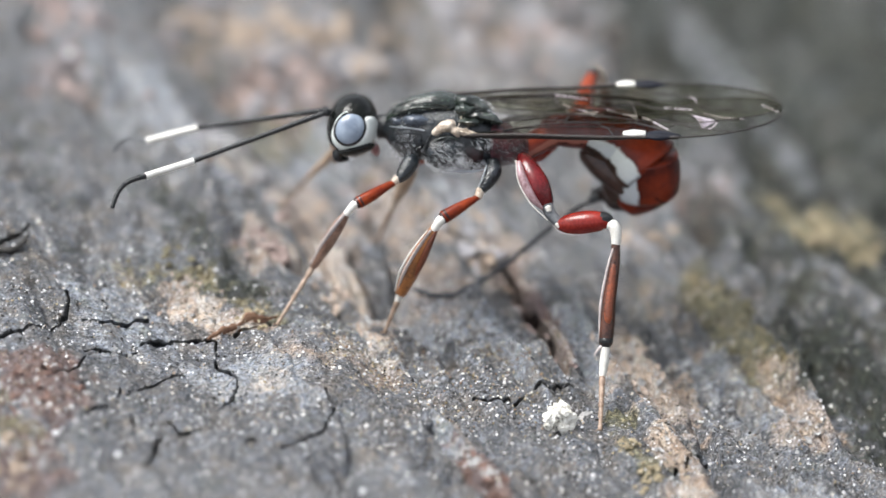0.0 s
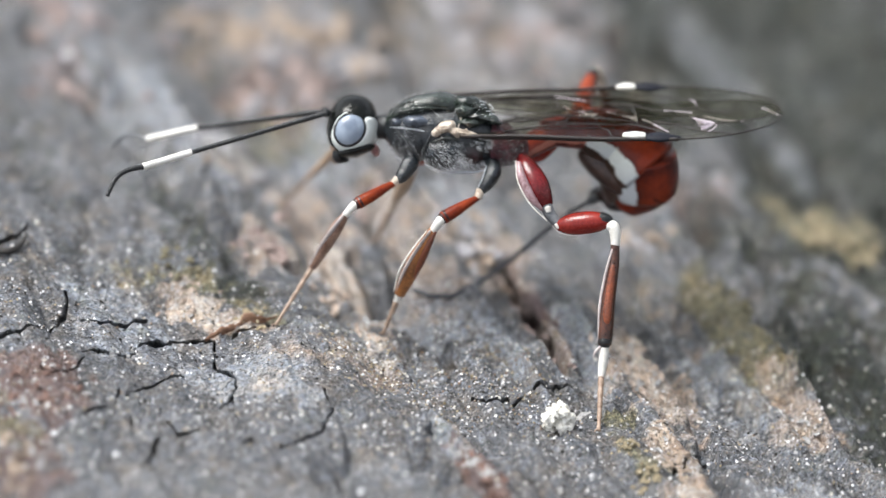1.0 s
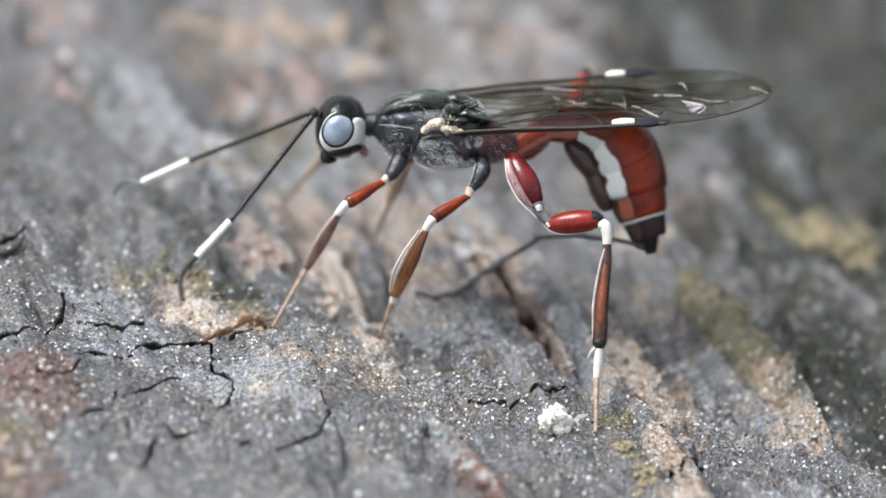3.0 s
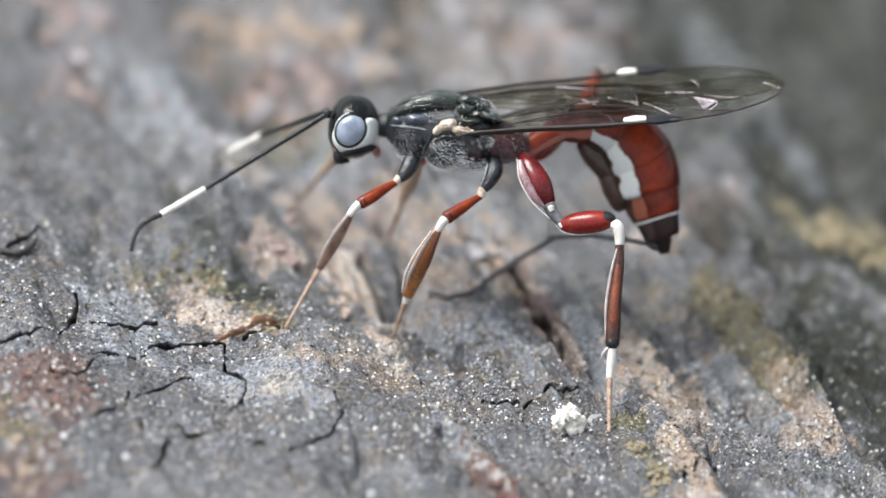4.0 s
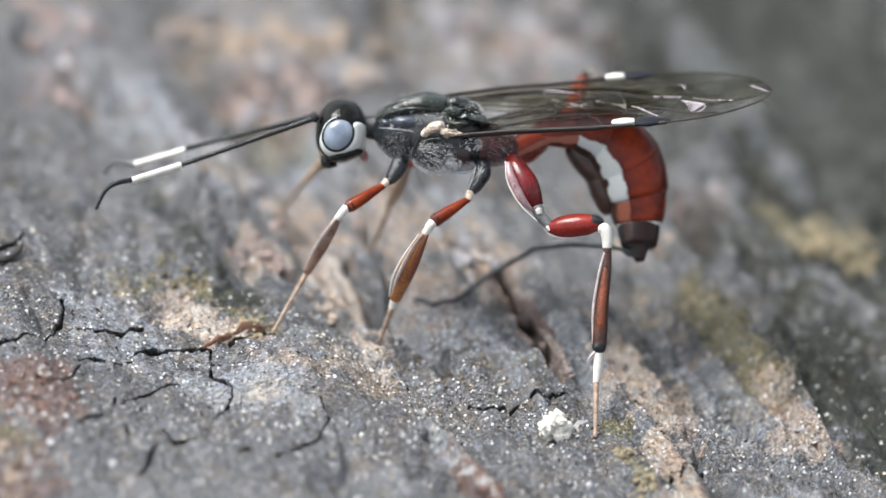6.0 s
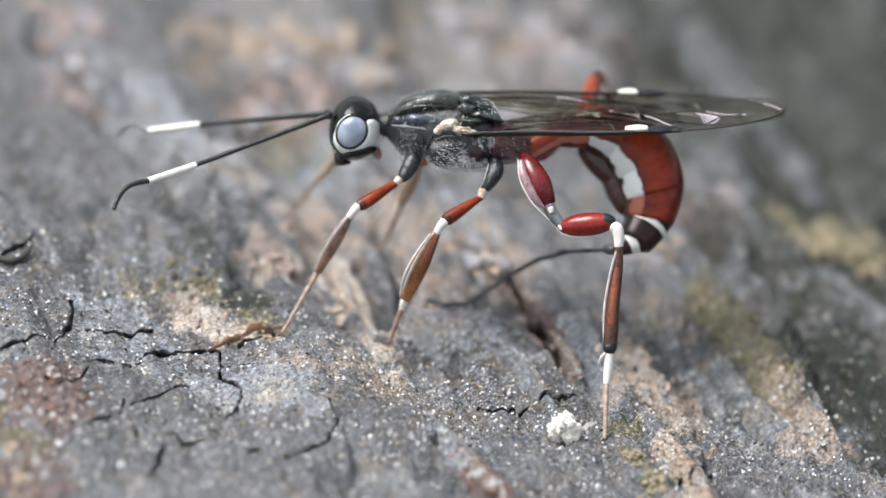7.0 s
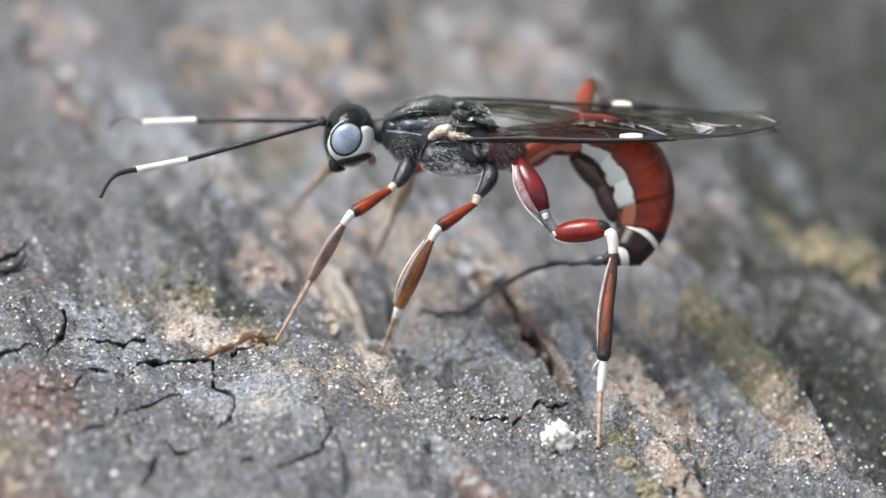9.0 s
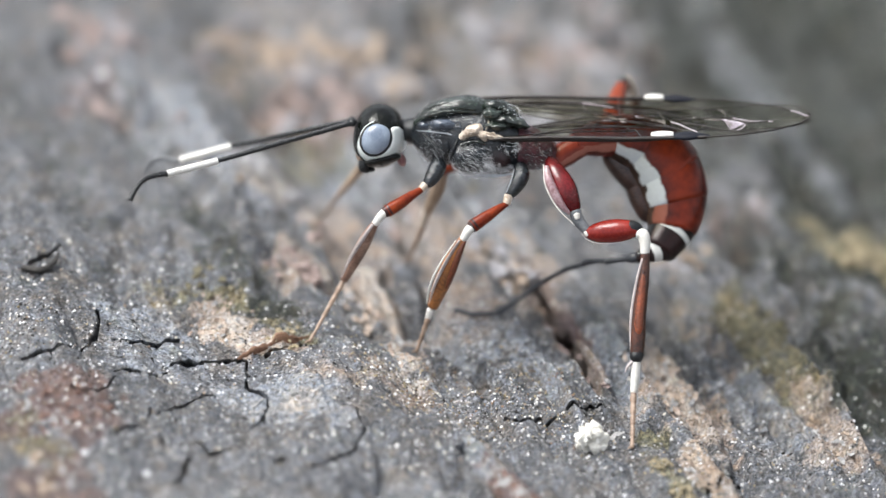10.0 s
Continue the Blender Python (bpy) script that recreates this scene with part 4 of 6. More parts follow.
mid_near = make_leg("slender middle leg, black at the hip", [
    ("leg", "", PLEURA, [(1.415, 0.7, 5.996), (1.413, 0.5, 5.687), (1.219, 0.4, 5.365), (1.058, 0.35, 5.156)], [0.20, 0.25, 0.21, 0.13]),
    # rim reflection down the hip's front, drawn as a pale line
    ("hip_rim_shine", "rim shine of the hip front as a pale line", DOWN_EDGE, [(1.235, 0.35, 5.894), (1.138, 0.2, 5.571), (0.993, 0.2, 5.25)], [0.015, 0.022, 0.015]),
    ("trochanter", "pale hip ring", HORN, [(1.075, 0.35, 5.204), (0.994, 0.3, 4.963)], [0.13, 0.12]),
    ("femur", "orange-red thigh", RED_LEG, [(1.026, 0.3, 4.995), (0.769, 0.2, 4.85), (0.416, 0.1, 4.641), (0.016, 0, 4.4)], [0.08, 0.12, 0.17, 0.20]),
    ("femur_tip", "dark end of the thigh", RED_DARK, [(0.128, 0, 4.48), (-0.032, 0, 4.368)], [0.195, 0.165]),
    ("knee", "white knee", WHITE, [(0.096, 0, 4.448), (-0.08, -0.05, 4.304), (-0.272, 0, 4.032)], [0.13, 0.135, 0.11]),
    ("tibia", "amber-brown shin", SHIN_AMBER, [(-0.256, 0, 4.08), (-0.513, 0.2, 3.648), (-0.867, 0.6, 2.958), (-1.208, 1, 2.232)], [0.11, 0.2, 0.25, 0.16]),
    # pale strip in place of the reflection on the shin's front
    ("tibia_shine", "sky shine on the shin front as a pale strip", PALE_SPUR_SHINE, [(-0.352, -0.1, 4.032), (-0.736, 0.1, 3.488), (-1.091, 0.45, 2.878), (-1.304, 0.9, 2.281)], [0.035, 0.055, 0.05, 0.02]),
    ("shin_back", "dark upper back of the shin", BROWN, [(-0.20, -0.05, 4.02), (-0.40, 0.05, 3.62), (-0.62, 0.28, 3.10), (-0.80, 0.5, 2.70)], [0.05, 0.10, 0.10, 0.02]),
    # bright rim reflection of the shin, drawn as a white line
    ("shin_rim_shine", "rim shine of the shin as a thin white line", WHITE, [(-0.448, -0.15, 4.031), (-0.864, 0, 3.488), (-1.219, 0.35, 2.879), (-1.367, 0.8, 2.314)], [0.02, 0.028, 0.03, 0.02]),
    ("ankle", "white ankle", WHITE, [(-1.208, 1, 2.248), (-1.306, 1.15, 2.005)], [0.12, 0.09]),
], (-1.289, 1.1, 2.037), (-1.681, 1.575, 1.095), (0.09, 0.05))
hind_near = make_leg("long hind leg with a swollen red hip", [
    ("leg", "", COXA_RED, [(2.250, 0.6, 6.150), (2.390, 0.3, 5.820), (2.670, 0.1, 5.313), (2.914, 0.1, 4.801), (2.994, 0.1, 4.657)], [0.15, 0.30, 0.36, 0.24, 0.13]),
    ("trochanter", "grey hip ring with pale spots", FAR_TIP, [(2.929, 0.05, 4.768), (3.04, 0, 4.512), (3.295, -0.05, 4.224)], [0.18, 0.17, 0.14]),
    ("hip_spot", "white spot", WHITE, [(2.974, -0.12, 4.703), (3.005, -0.13, 4.575)], [0.1, 0.08]),
    ("hip_spot", "white spot", WHITE, [(3.20, -0.19, 4.22), (3.27, -0.19, 4.12)], [0.05, 0.05]),
    # rim light under the thigh, put in as a thin pale line
    ("thigh_rim_shine", "rim shine under the thigh as a pale line", PALE_SPUR_SHINE, [(3.10, -0.15, 4.18), (3.32, -0.22, 3.98), (3.75, -0.30, 3.90), (4.30, -0.36, 3.97)], [0.008, 0.012, 0.010, 0.006]),
    # the hip's rim reflection and broader shine, as a white line and lilac band
    ("hip_rim_shine", "rim shine of the hip as a white line", WHITE, [(2.064, 0, 6.016), (2.126, -0.17, 5.438), (2.445, -0.2, 4.83), (2.956, -0.18, 4.319)], [0.015, 0.02, 0.02, 0.015]),
    ("hip_shine", "shine along the hip as a lilac grey band", LILAC_SHINE, [(2.144, 0, 5.984), (2.238, -0.16, 5.534), (2.525, -0.16, 4.958), (2.814, -0.12, 4.639)], [0.06, 0.13, 0.12, 0.04]),
    ("femur", "swollen red thigh", RED, [(3.231, -0.05, 4.192), (3.534, -0.1, 4.208), (4.011, -0.2, 4.255), (4.439, -0.3, 4.286), (4.693, -0.35, 4.254)], [0.14, 0.28, 0.34, 0.28, 0.15]),
    ("femur_tip", "black tip of the thigh", BLACK, [(4.471, -0.3, 4.334), (4.63, -0.33, 4.318), (4.757, -0.36, 4.238)], [0.26, 0.21, 0.12]),
    ("knee", "white knee", WHITE, [(4.66, -0.38, 4.19), (4.819, -0.4, 4.158), (4.883, -0.4, 3.935), (4.883, -0.4, 3.616)], [0.13, 0.17, 0.16, 0.13]),
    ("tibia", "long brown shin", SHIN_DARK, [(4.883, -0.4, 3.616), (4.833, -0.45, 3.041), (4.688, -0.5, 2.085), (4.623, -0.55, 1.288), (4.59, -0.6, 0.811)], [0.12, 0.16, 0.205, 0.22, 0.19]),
    # lighter strip on the near side paints the glow through the dark shin
    ("shin_glow", "translucent glow of the shin as a red-brown strip", SHIN_GLOW, [(4.849, -0.46, 3.329), (4.815, -0.53, 2.962), (4.701, -0.61, 2.118), (4.651, -0.66, 1.577), (4.637, -0.62, 1.098)], [0.05, 0.10, 0.13, 0.13, 0.04]),
    # the shin's rim reflection, built as a pale strip
    ("tibia_shine", "shine along the hind shin as a pale strip", PALE_SPUR_SHINE, [(4.8, -0.5, 3.52), (4.623, -0.55, 2.882), (4.446, -0.6, 1.926), (4.414, -0.6, 0.97)], [0.03, 0.045, 0.045, 0.03]),
    ("shin_end", "black end of the shin", BLACK, [(4.616, -0.56, 1.02), (4.59, -0.6, 0.875), (4.574, -0.6, 0.747)], [0.205, 0.20, 0.14]),
    ("shin_end", "dark upper end of the shin", SHIN_DARK, [(4.883, -0.4, 3.664), (4.866, -0.42, 3.488)], [0.125, 0.13]),
    ("spur", "pale spur", PALE_SPUR_SHINE, [(4.492, -0.65, 0.78), (4.332, -0.7, 0.622), (4.252, -0.7, 0.462)], [0.05, 0.04, 0.01]),
    ("ankle", "white ankle", WHITE, [(4.59, -0.6, 0.811), (4.541, -0.62, 0.333), (4.492, -0.65, -0.112)], [0.13, 0.13, 0.1]),
], (4.492, -0.65, -0.064), (4.401, -1.593, -1.577), (0.1, 0.06))
fore_far = make_leg("slender foreleg on the far side", [
    ("leg", "", BLACK, [(-1.004, 1.8, 6.467), (-1.281, 2, 6.666)], [0.24, 0.16]),
    ("femur", "orange-red thigh", RED_LEG, [(-1.265, 2, 6.666), (-1.988, 3.2, 6.943), (-3.019, 4.8, 6.566)], [0.12, 0.17, 0.13]),
    ("tibia", "amber shin", FAR_SHIN, [(-3.035, 4.8, 6.566), (-3.489, 5.6, 6.059), (-4.034, 6.6, 5.558)], [0.09, 0.12, 0.08]),
], (-4.018, 6.6, 5.571), (-4.654, 8.101, 4.937), (0.07, 0.045))
mid_far = make_leg("slender middle leg on the far side", [
    ("leg", "", BLACK, [(1.069, 1.8, 6.046), (0.584, 2.1, 6.051)], [0.26, 0.18]),
    ("femur", "orange-red thigh", RED_LEG, [(0.617, 2.1, 6.084), (-0.147, 2.8, 6.258), (-0.834, 3.4, 6.073)], [0.14, 0.2, 0.16]),
    ("tibia", "amber shin", FAR_SHIN, [(-0.818, 3.4, 6.073), (-1.051, 4, 5.524), (-1.354, 4.8, 5.007)], [0.14, 0.22, 0.14]),
    ("ankle", "pale ankle", HORN, [(-1.354, 4.8, 5.023), (-1.49, 5.2, 4.646)], [0.13, 0.1]),
], (-1.49, 5.2, 4.663), (-1.988, 6.624, 3.721), (0.1, 0.06))
hind_far = make_leg("long hind leg on the far side", [
    ("leg", "", RED, [(2.285, 1.9, 6.307), (2.695, 2.2, 6.378), (3.223, 2.6, 6.613)], [0.25, 0.38, 0.2]),
    ("femur", "swollen red thigh", RED_LEG, [(3.19, 2.6, 6.613), (3.97, 3.8, 7.458), (4.233, 5, 8.233), (4.415, 5.6, 8.666)], [0.16, 0.26, 0.24, 0.15]),
    ("femur_tip", "black tip of the thigh", BLACK, [(4.359, 5.4, 8.593), (4.484, 5.7, 8.769)], [0.17, 0.12]),
    ("knee", "white knee", HORN, [(4.484, 5.7, 8.802), (4.659, 6, 8.546), (4.732, 6.2, 8.219)], [0.14, 0.15, 0.12]),
    ("tibia", "long brown shin", BROWN, [(4.732, 6.2, 8.252), (5.06, 7.6, 7.051), (5.359, 9, 6.031)], [0.13, 0.22, 0.2]),
], (5.359, 9, 6.031), (5.802, 11.874, 5.041), (0.1, 0.06))

# antennae: root, stem, white band, tip
STEM, BAND, TIP = 4.04, 1.50, 1.36


def antenna(root, kind, tip_mat=BLACK, thick=1.0):
    """A feeler along +x from its root; returns its moving parts."""
    base = part("antenna", mesh_of("antenna", *tube([(-0.12, 0, 0), (0.0, 0, 0), (0.1, 0, 0)], [0.05, 0.13, 0.08]), [BLACK]), head, kind)
    n = 19
    pts = [(STEM * i / (2 * n), 0, 0) for i in range(2 * n + 1)]
    rad = [0.084 + 0.011 * math.sin(i * math.pi / 2 * 2 + 0.7) - 0.012 * i / (2 * n) for i in range(2 * n + 1)]
    stem = part("stem", mesh_of("stem", *tube(pts, rad, 10, 120), [BLACK]), head, "ringed black feeler stem")
    pts = [(BAND * i / 10, 0, 0) for i in range(11)]
    band = part("white_band", mesh_of("white_band", *tube(pts, [0.104 - 0.008 * (i % 2) for i in range(11)], 12, 44), [WHITE]), head, "white band of the feeler")
    arc = []
    for i in range(17):
        f = i / 16
        arc.append((TIP * f, 0, -0.24 * math.sin(math.pi * f)))
    tip = part("tip", mesh_of("tip", *tube(arc, [thick * (0.088 - 0.014 * (i % 2) - 0.012 * i / 16) for i in range(17)], 10, 70), [tip_mat]), head, "curved dark feeler tip")
    return base, stem, band, tip


near_antenna = antenna((-3.311, 0.7, 7.394), "black feeler with a white band")
far_antenna = antenna((-3.333, 1.7, 7.485), "black feeler with a white band on the far side", FAR_TIP, 0.75)

# abdomen: eight telescoping rings and the egg-layer
RINGS = [0.30, 0.37, 0.57, 0.86, 1.01, 0.92, 0.70, 0.50, 0.14]


def ring_skin(name, back_dark, back_light, side, belly, rim):
    """Back plate, side skin and belly plate of a ring, with a pale rear rim of the given share."""
    m, n, l, p = nodes_of(name)
    big, small = noise_node(n, l, 1500, 4), noise_node(n, l, 16000, 3)

    def value(key, grain, amount):
        a = n.new("ShaderNodeAttribute")
        a.attribute_name = key
        w = n.new("ShaderNodeMath")
        w.operation = "MULTIPLY_ADD"
        w.inputs[1].default_value = amount
        l.new(grain, w.inputs[0])
        l.new(a.outputs["Fac"], w.inputs[2])
        return w.outputs["Value"]

    def step(v, lo, hi):
        r = n.new("ShaderNodeMapRange")
        r.interpolation_type = "SMOOTHSTEP"
        r.inputs["From Min"].default_value, r.inputs["From Max"].default_value = lo, hi
        l.new(v, r.inputs["Value"])
        return r.outputs["Result"]

    low = value("low", big, 0.6)
    back = ramp(n, l, big, [(0.36, back_dark), (0.64, back_light)])
    under = ramp(n, l, big, [(0.40, belly), (0.60, tuple(2.6 * c for c in belly))])
    skin = ramp(n, l, small, [(0.35, tuple(0.9 * c for c in side)), (0.65, side)])
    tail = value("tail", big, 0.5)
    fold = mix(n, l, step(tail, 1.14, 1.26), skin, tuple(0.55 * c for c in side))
    col = mix(n, l, step(low, -0.52, -0.45), under, fold)
    col = mix(n, l, step(low, -0.10, -0.01), col, back)
    if rim:
        band = value("tail", big, 0.06)
        white = mix(n, l, step(band, 0.37, 0.385), col, (0.72, 0.72, 0.69))
        col = mix(n, l, step(band, 0.37 + rim, 0.385 + rim), white, col)
    l.new(col, p.inputs["Base Color"])
    p.inputs["Roughness"].default_value = 0.28
    p.inputs["Specular IOR Level"].default_value = 0.3
    p.inputs["Coat Weight"].default_value = 0.06
    l.new(bump(n, l, small, 0.5, 0.008 * MM), p.inputs["Normal"])
    return m


SIDE_SKIN, BELLY_SKIN, INK = (0.64, 0.68, 0.72), (0.035, 0.018, 0.012), (0.01, 0.01, 0.011)
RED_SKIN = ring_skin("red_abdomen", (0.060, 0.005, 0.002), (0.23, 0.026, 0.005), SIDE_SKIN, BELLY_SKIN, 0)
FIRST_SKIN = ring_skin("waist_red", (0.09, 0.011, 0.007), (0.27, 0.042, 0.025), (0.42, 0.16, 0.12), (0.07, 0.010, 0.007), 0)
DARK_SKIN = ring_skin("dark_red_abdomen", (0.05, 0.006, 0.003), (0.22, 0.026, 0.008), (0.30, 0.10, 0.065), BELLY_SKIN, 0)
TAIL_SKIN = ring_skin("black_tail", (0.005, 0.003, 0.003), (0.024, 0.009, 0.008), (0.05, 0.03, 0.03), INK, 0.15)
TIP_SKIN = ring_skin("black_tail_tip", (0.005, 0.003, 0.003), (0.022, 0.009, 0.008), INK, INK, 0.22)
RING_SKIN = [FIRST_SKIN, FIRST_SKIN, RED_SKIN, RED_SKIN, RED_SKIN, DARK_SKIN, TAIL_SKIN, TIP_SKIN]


def abdomen_ring(i, length):
    """One ring along +x; +z is the back, -z the belly."""
    r0, r1 = RINGS[i], RINGS[i + 1] * 1.01
    around, steps = 36, 14
    low, tail = [], []
    verts, faces = [], []
    for k in range(steps + 1):
        f = k / steps
        r = r0 * (1 - 0.06 * (1 - f)) + (r1 - r0) * f + 0.08 * r1 * math.sin(math.pi * f)
        if k == steps:
            r *= 0.96
        for a in range(around):
            an = 2 * math.pi * a / around
            verts.append((-0.38 * length + 1.48 * length * f, 0.82 * r * math.cos(an), r * math.sin(an)))
            low.append(math.sin(an))
            tail.append(f)
    for k in range(steps):
        for a in range(around):
            q = (a + 1) % around
            faces.append((k * around + a, k * around + q, (k + 1) * around + q, (k + 1) * around + a))
    n0 = len(verts)
    verts += [(-0.38 * length, 0, 0), (1.1 * length, 0, 0)]
    for a in range(around):
        q = (a + 1) % around
        faces += [(n0, q, a), (n0 + 1, steps * around + a, steps * around + q)]
    low += [0, 0]
    tail += [0, 1]
    me = mesh_of("abdomen_ring", verts, faces, [RING_SKIN[i]])
    me.attributes.new("low", "FLOAT", "POINT").data.foreach_set("value", low)
    me.attributes.new("tail", "FLOAT", "POINT").data.foreach_set("value", tail)
    ob = part("abdomen_ring", me, wasp, "black tail ring with a white rim" if i >= 5 else "polished red abdomen ring")
    if 3 <= i <= 4:
        r = (r0 + r1) / 2
        deep = (0, 0, 0, 0.40, 0.34)[i]
        part("belly_plate", mesh_of("belly_plate", *rumple(ellipsoid((length * (0.25 if i == 3 else 0.4), 0, -1.0 * r), (length * 1.0, 0.42 * r, deep * r), (0, -5, 0), 14, 24, 0.8), 0.03, 0.35, i), [STERNITE]), ob, "dark brown belly plate")
    return ob


CURL_A = [(2.389, 1.3, 6.393), (3.25, 1.6, 6.884), (4.262, 2, 6.957), (5.221, 2.3, 6.594), (5.813, 2.3, 5.945), (5.845, 2.6, 5.466), (5.489, 2.9, 5.232), (5.022, 3.3, 5.151), (4.635, 3.5, 5.123)]
CURL_B = [(2.265, 1.3, 6.521), (3.192, 1.6, 7.077), (4.092, 2, 7.183), (4.912, 2.3, 6.817), (5.435, 2.4, 6.088), (5.631, 2.4, 5.356), (5.826, 2.4, 4.69), (5.972, 2.4, 4.202), (6.086, 2.4, 3.649)]
CURL_D = [(2.298, 1.3, 6.665), (3.192, 1.6, 7.108), (4.113, 2, 7.198), (4.963, 2.3, 6.881), (5.496, 2.4, 6.152), (5.698, 2.4, 5.339), (5.755, 2.3, 4.607), (5.766, 2.1, 4.118), (5.775, 1.9, 3.696)]
CURL_E = [(2.359, 1.3, 6.574), (3.302, 1.6, 7.097), (4.222, 2, 7.172), (5.092, 2.3, 6.822), (5.615, 2.4, 6.141), (5.783, 2.3, 5.307), (5.694, 2.1, 4.565), (5.48, 1.9, 3.964), (5.282, 1.8, 3.605)]
CURL_C = [(2.309, 1.3, 6.604), (3.171, 1.6, 7.16), (4.123, 2, 7.299), (5.038, 2.3, 6.982), (5.657, 2.4, 6.269), (5.933, 2.3, 5.435), (5.796, 2.1, 4.659), (5.376, 1.8, 4.09), (4.739, 1.6, 3.861)]
CURL_G = [(2.309, 1.3, 6.604), (3.171, 1.6, 7.16), (4.123, 2, 7.299), (5.038, 2.3, 6.942), (5.657, 2.4, 6.189), (5.933, 2.3, 5.275), (5.876, 2.1, 4.319), (5.426, 1.8, 3.69), (4.589, 1.6, 3.561)]
CURL_F = [(2.309, 1.3, 6.604), (3.171, 1.6, 7.16), (4.123, 2, 7.299), (4.988, 2.3, 6.982), (5.537, 2.4, 6.269), (5.763, 2.3, 5.435), (5.646, 2.1, 4.659), (5.276, 1.8, 4.09), (4.739, 1.6, 3.861)]
rings = [abdomen_ring(i, max((Vector(c[i + 1]) - Vector(c[i])).length for c in (CURL_B, CURL_C))) for i in range(8)]

OVI_A = [(4.635, 3.5, 5.123), (3.867, 3.6, 4.667), (2.971, 3.9, 4.013), (2.157, 4.4, 3.323), (1.421, 4.9, 2.76), (0.84, 4.5, 2.4), (0.263, 4, 2.157), (-0.312, 3.8, 2.159), (-0.689, 3.9, 2.289)]
OVI_B = [(6.086, 2.4, 3.649), (5.084, 2.6, 3.845), (3.95, 2.8, 3.976), (2.986, 3.5, 3.929), (2.096, 4.3, 3.388), (1.193, 4.6, 2.794), (0.499, 4.1, 2.303), (-0.125, 3.8, 2.174), (-0.585, 3.9, 2.305)]
OVI_E = [(5.282, 1.8, 3.605), (4.53, 2.1, 3.832), (3.568, 2.6, 3.768), (2.525, 3.5, 3.54), (1.635, 4.5, 3.046), (1.059, 4.6, 2.683), (0.48, 4.1, 2.225), (-0.177, 3.8, 2.146), (-0.653, 3.9, 2.309)]
OVI_C = [(4.739, 1.6, 3.861), (4.146, 1.8, 3.764), (3.427, 2.2, 3.732), (2.632, 3.2, 3.505), (1.828, 4.3, 3.061), (1.172, 4.6, 2.565), (0.593, 4.1, 2.239), (-0.065, 3.8, 2.193), (-0.541, 3.9, 2.323)]
OVI_G = [(4.589, 1.6, 3.561), (4.026, 1.8, 3.544), (3.377, 2.2, 3.612), (2.632, 3.2, 3.505), (1.828, 4.3, 3.061), (1.172, 4.6, 2.565), (0.593, 4.1, 2.239), (-0.065, 3.8, 2.193), (-0.541, 3.9, 2.323)]
sheath = part("ovipositor", mesh_of("ovipositor", *tube([(-0.1, 0, 0), (0.25, 0, 0), (0.45, 0, 0)], [0.12, 0.16, 0.1]), [SHEATH_SHEEN]), wasp, "thin black egg-laying tube")
ovi_parts = []
for i in range(8):
    L = max((Vector(c[i + 1]) - Vector(c[i])).length for c in (OVI_A, OVI_B, OVI_E, OVI_C))
    ovi_parts.append(part("tube_piece", mesh_of("tube_piece", *tube([(-0.04, 0, 0), (L * 0.5, 0, 0), (L + 0.04, 0, 0)], [0.078, 0.075, 0.078], 10, 8), [SHEATH_SHEEN]), sheath))


# wings: a thin film between a front and a rear edge, veins, a white spot
def edge_at(edge, x):
    return float(np.interp(x, [p[0] for p in edge], [p[1] for p in edge]))


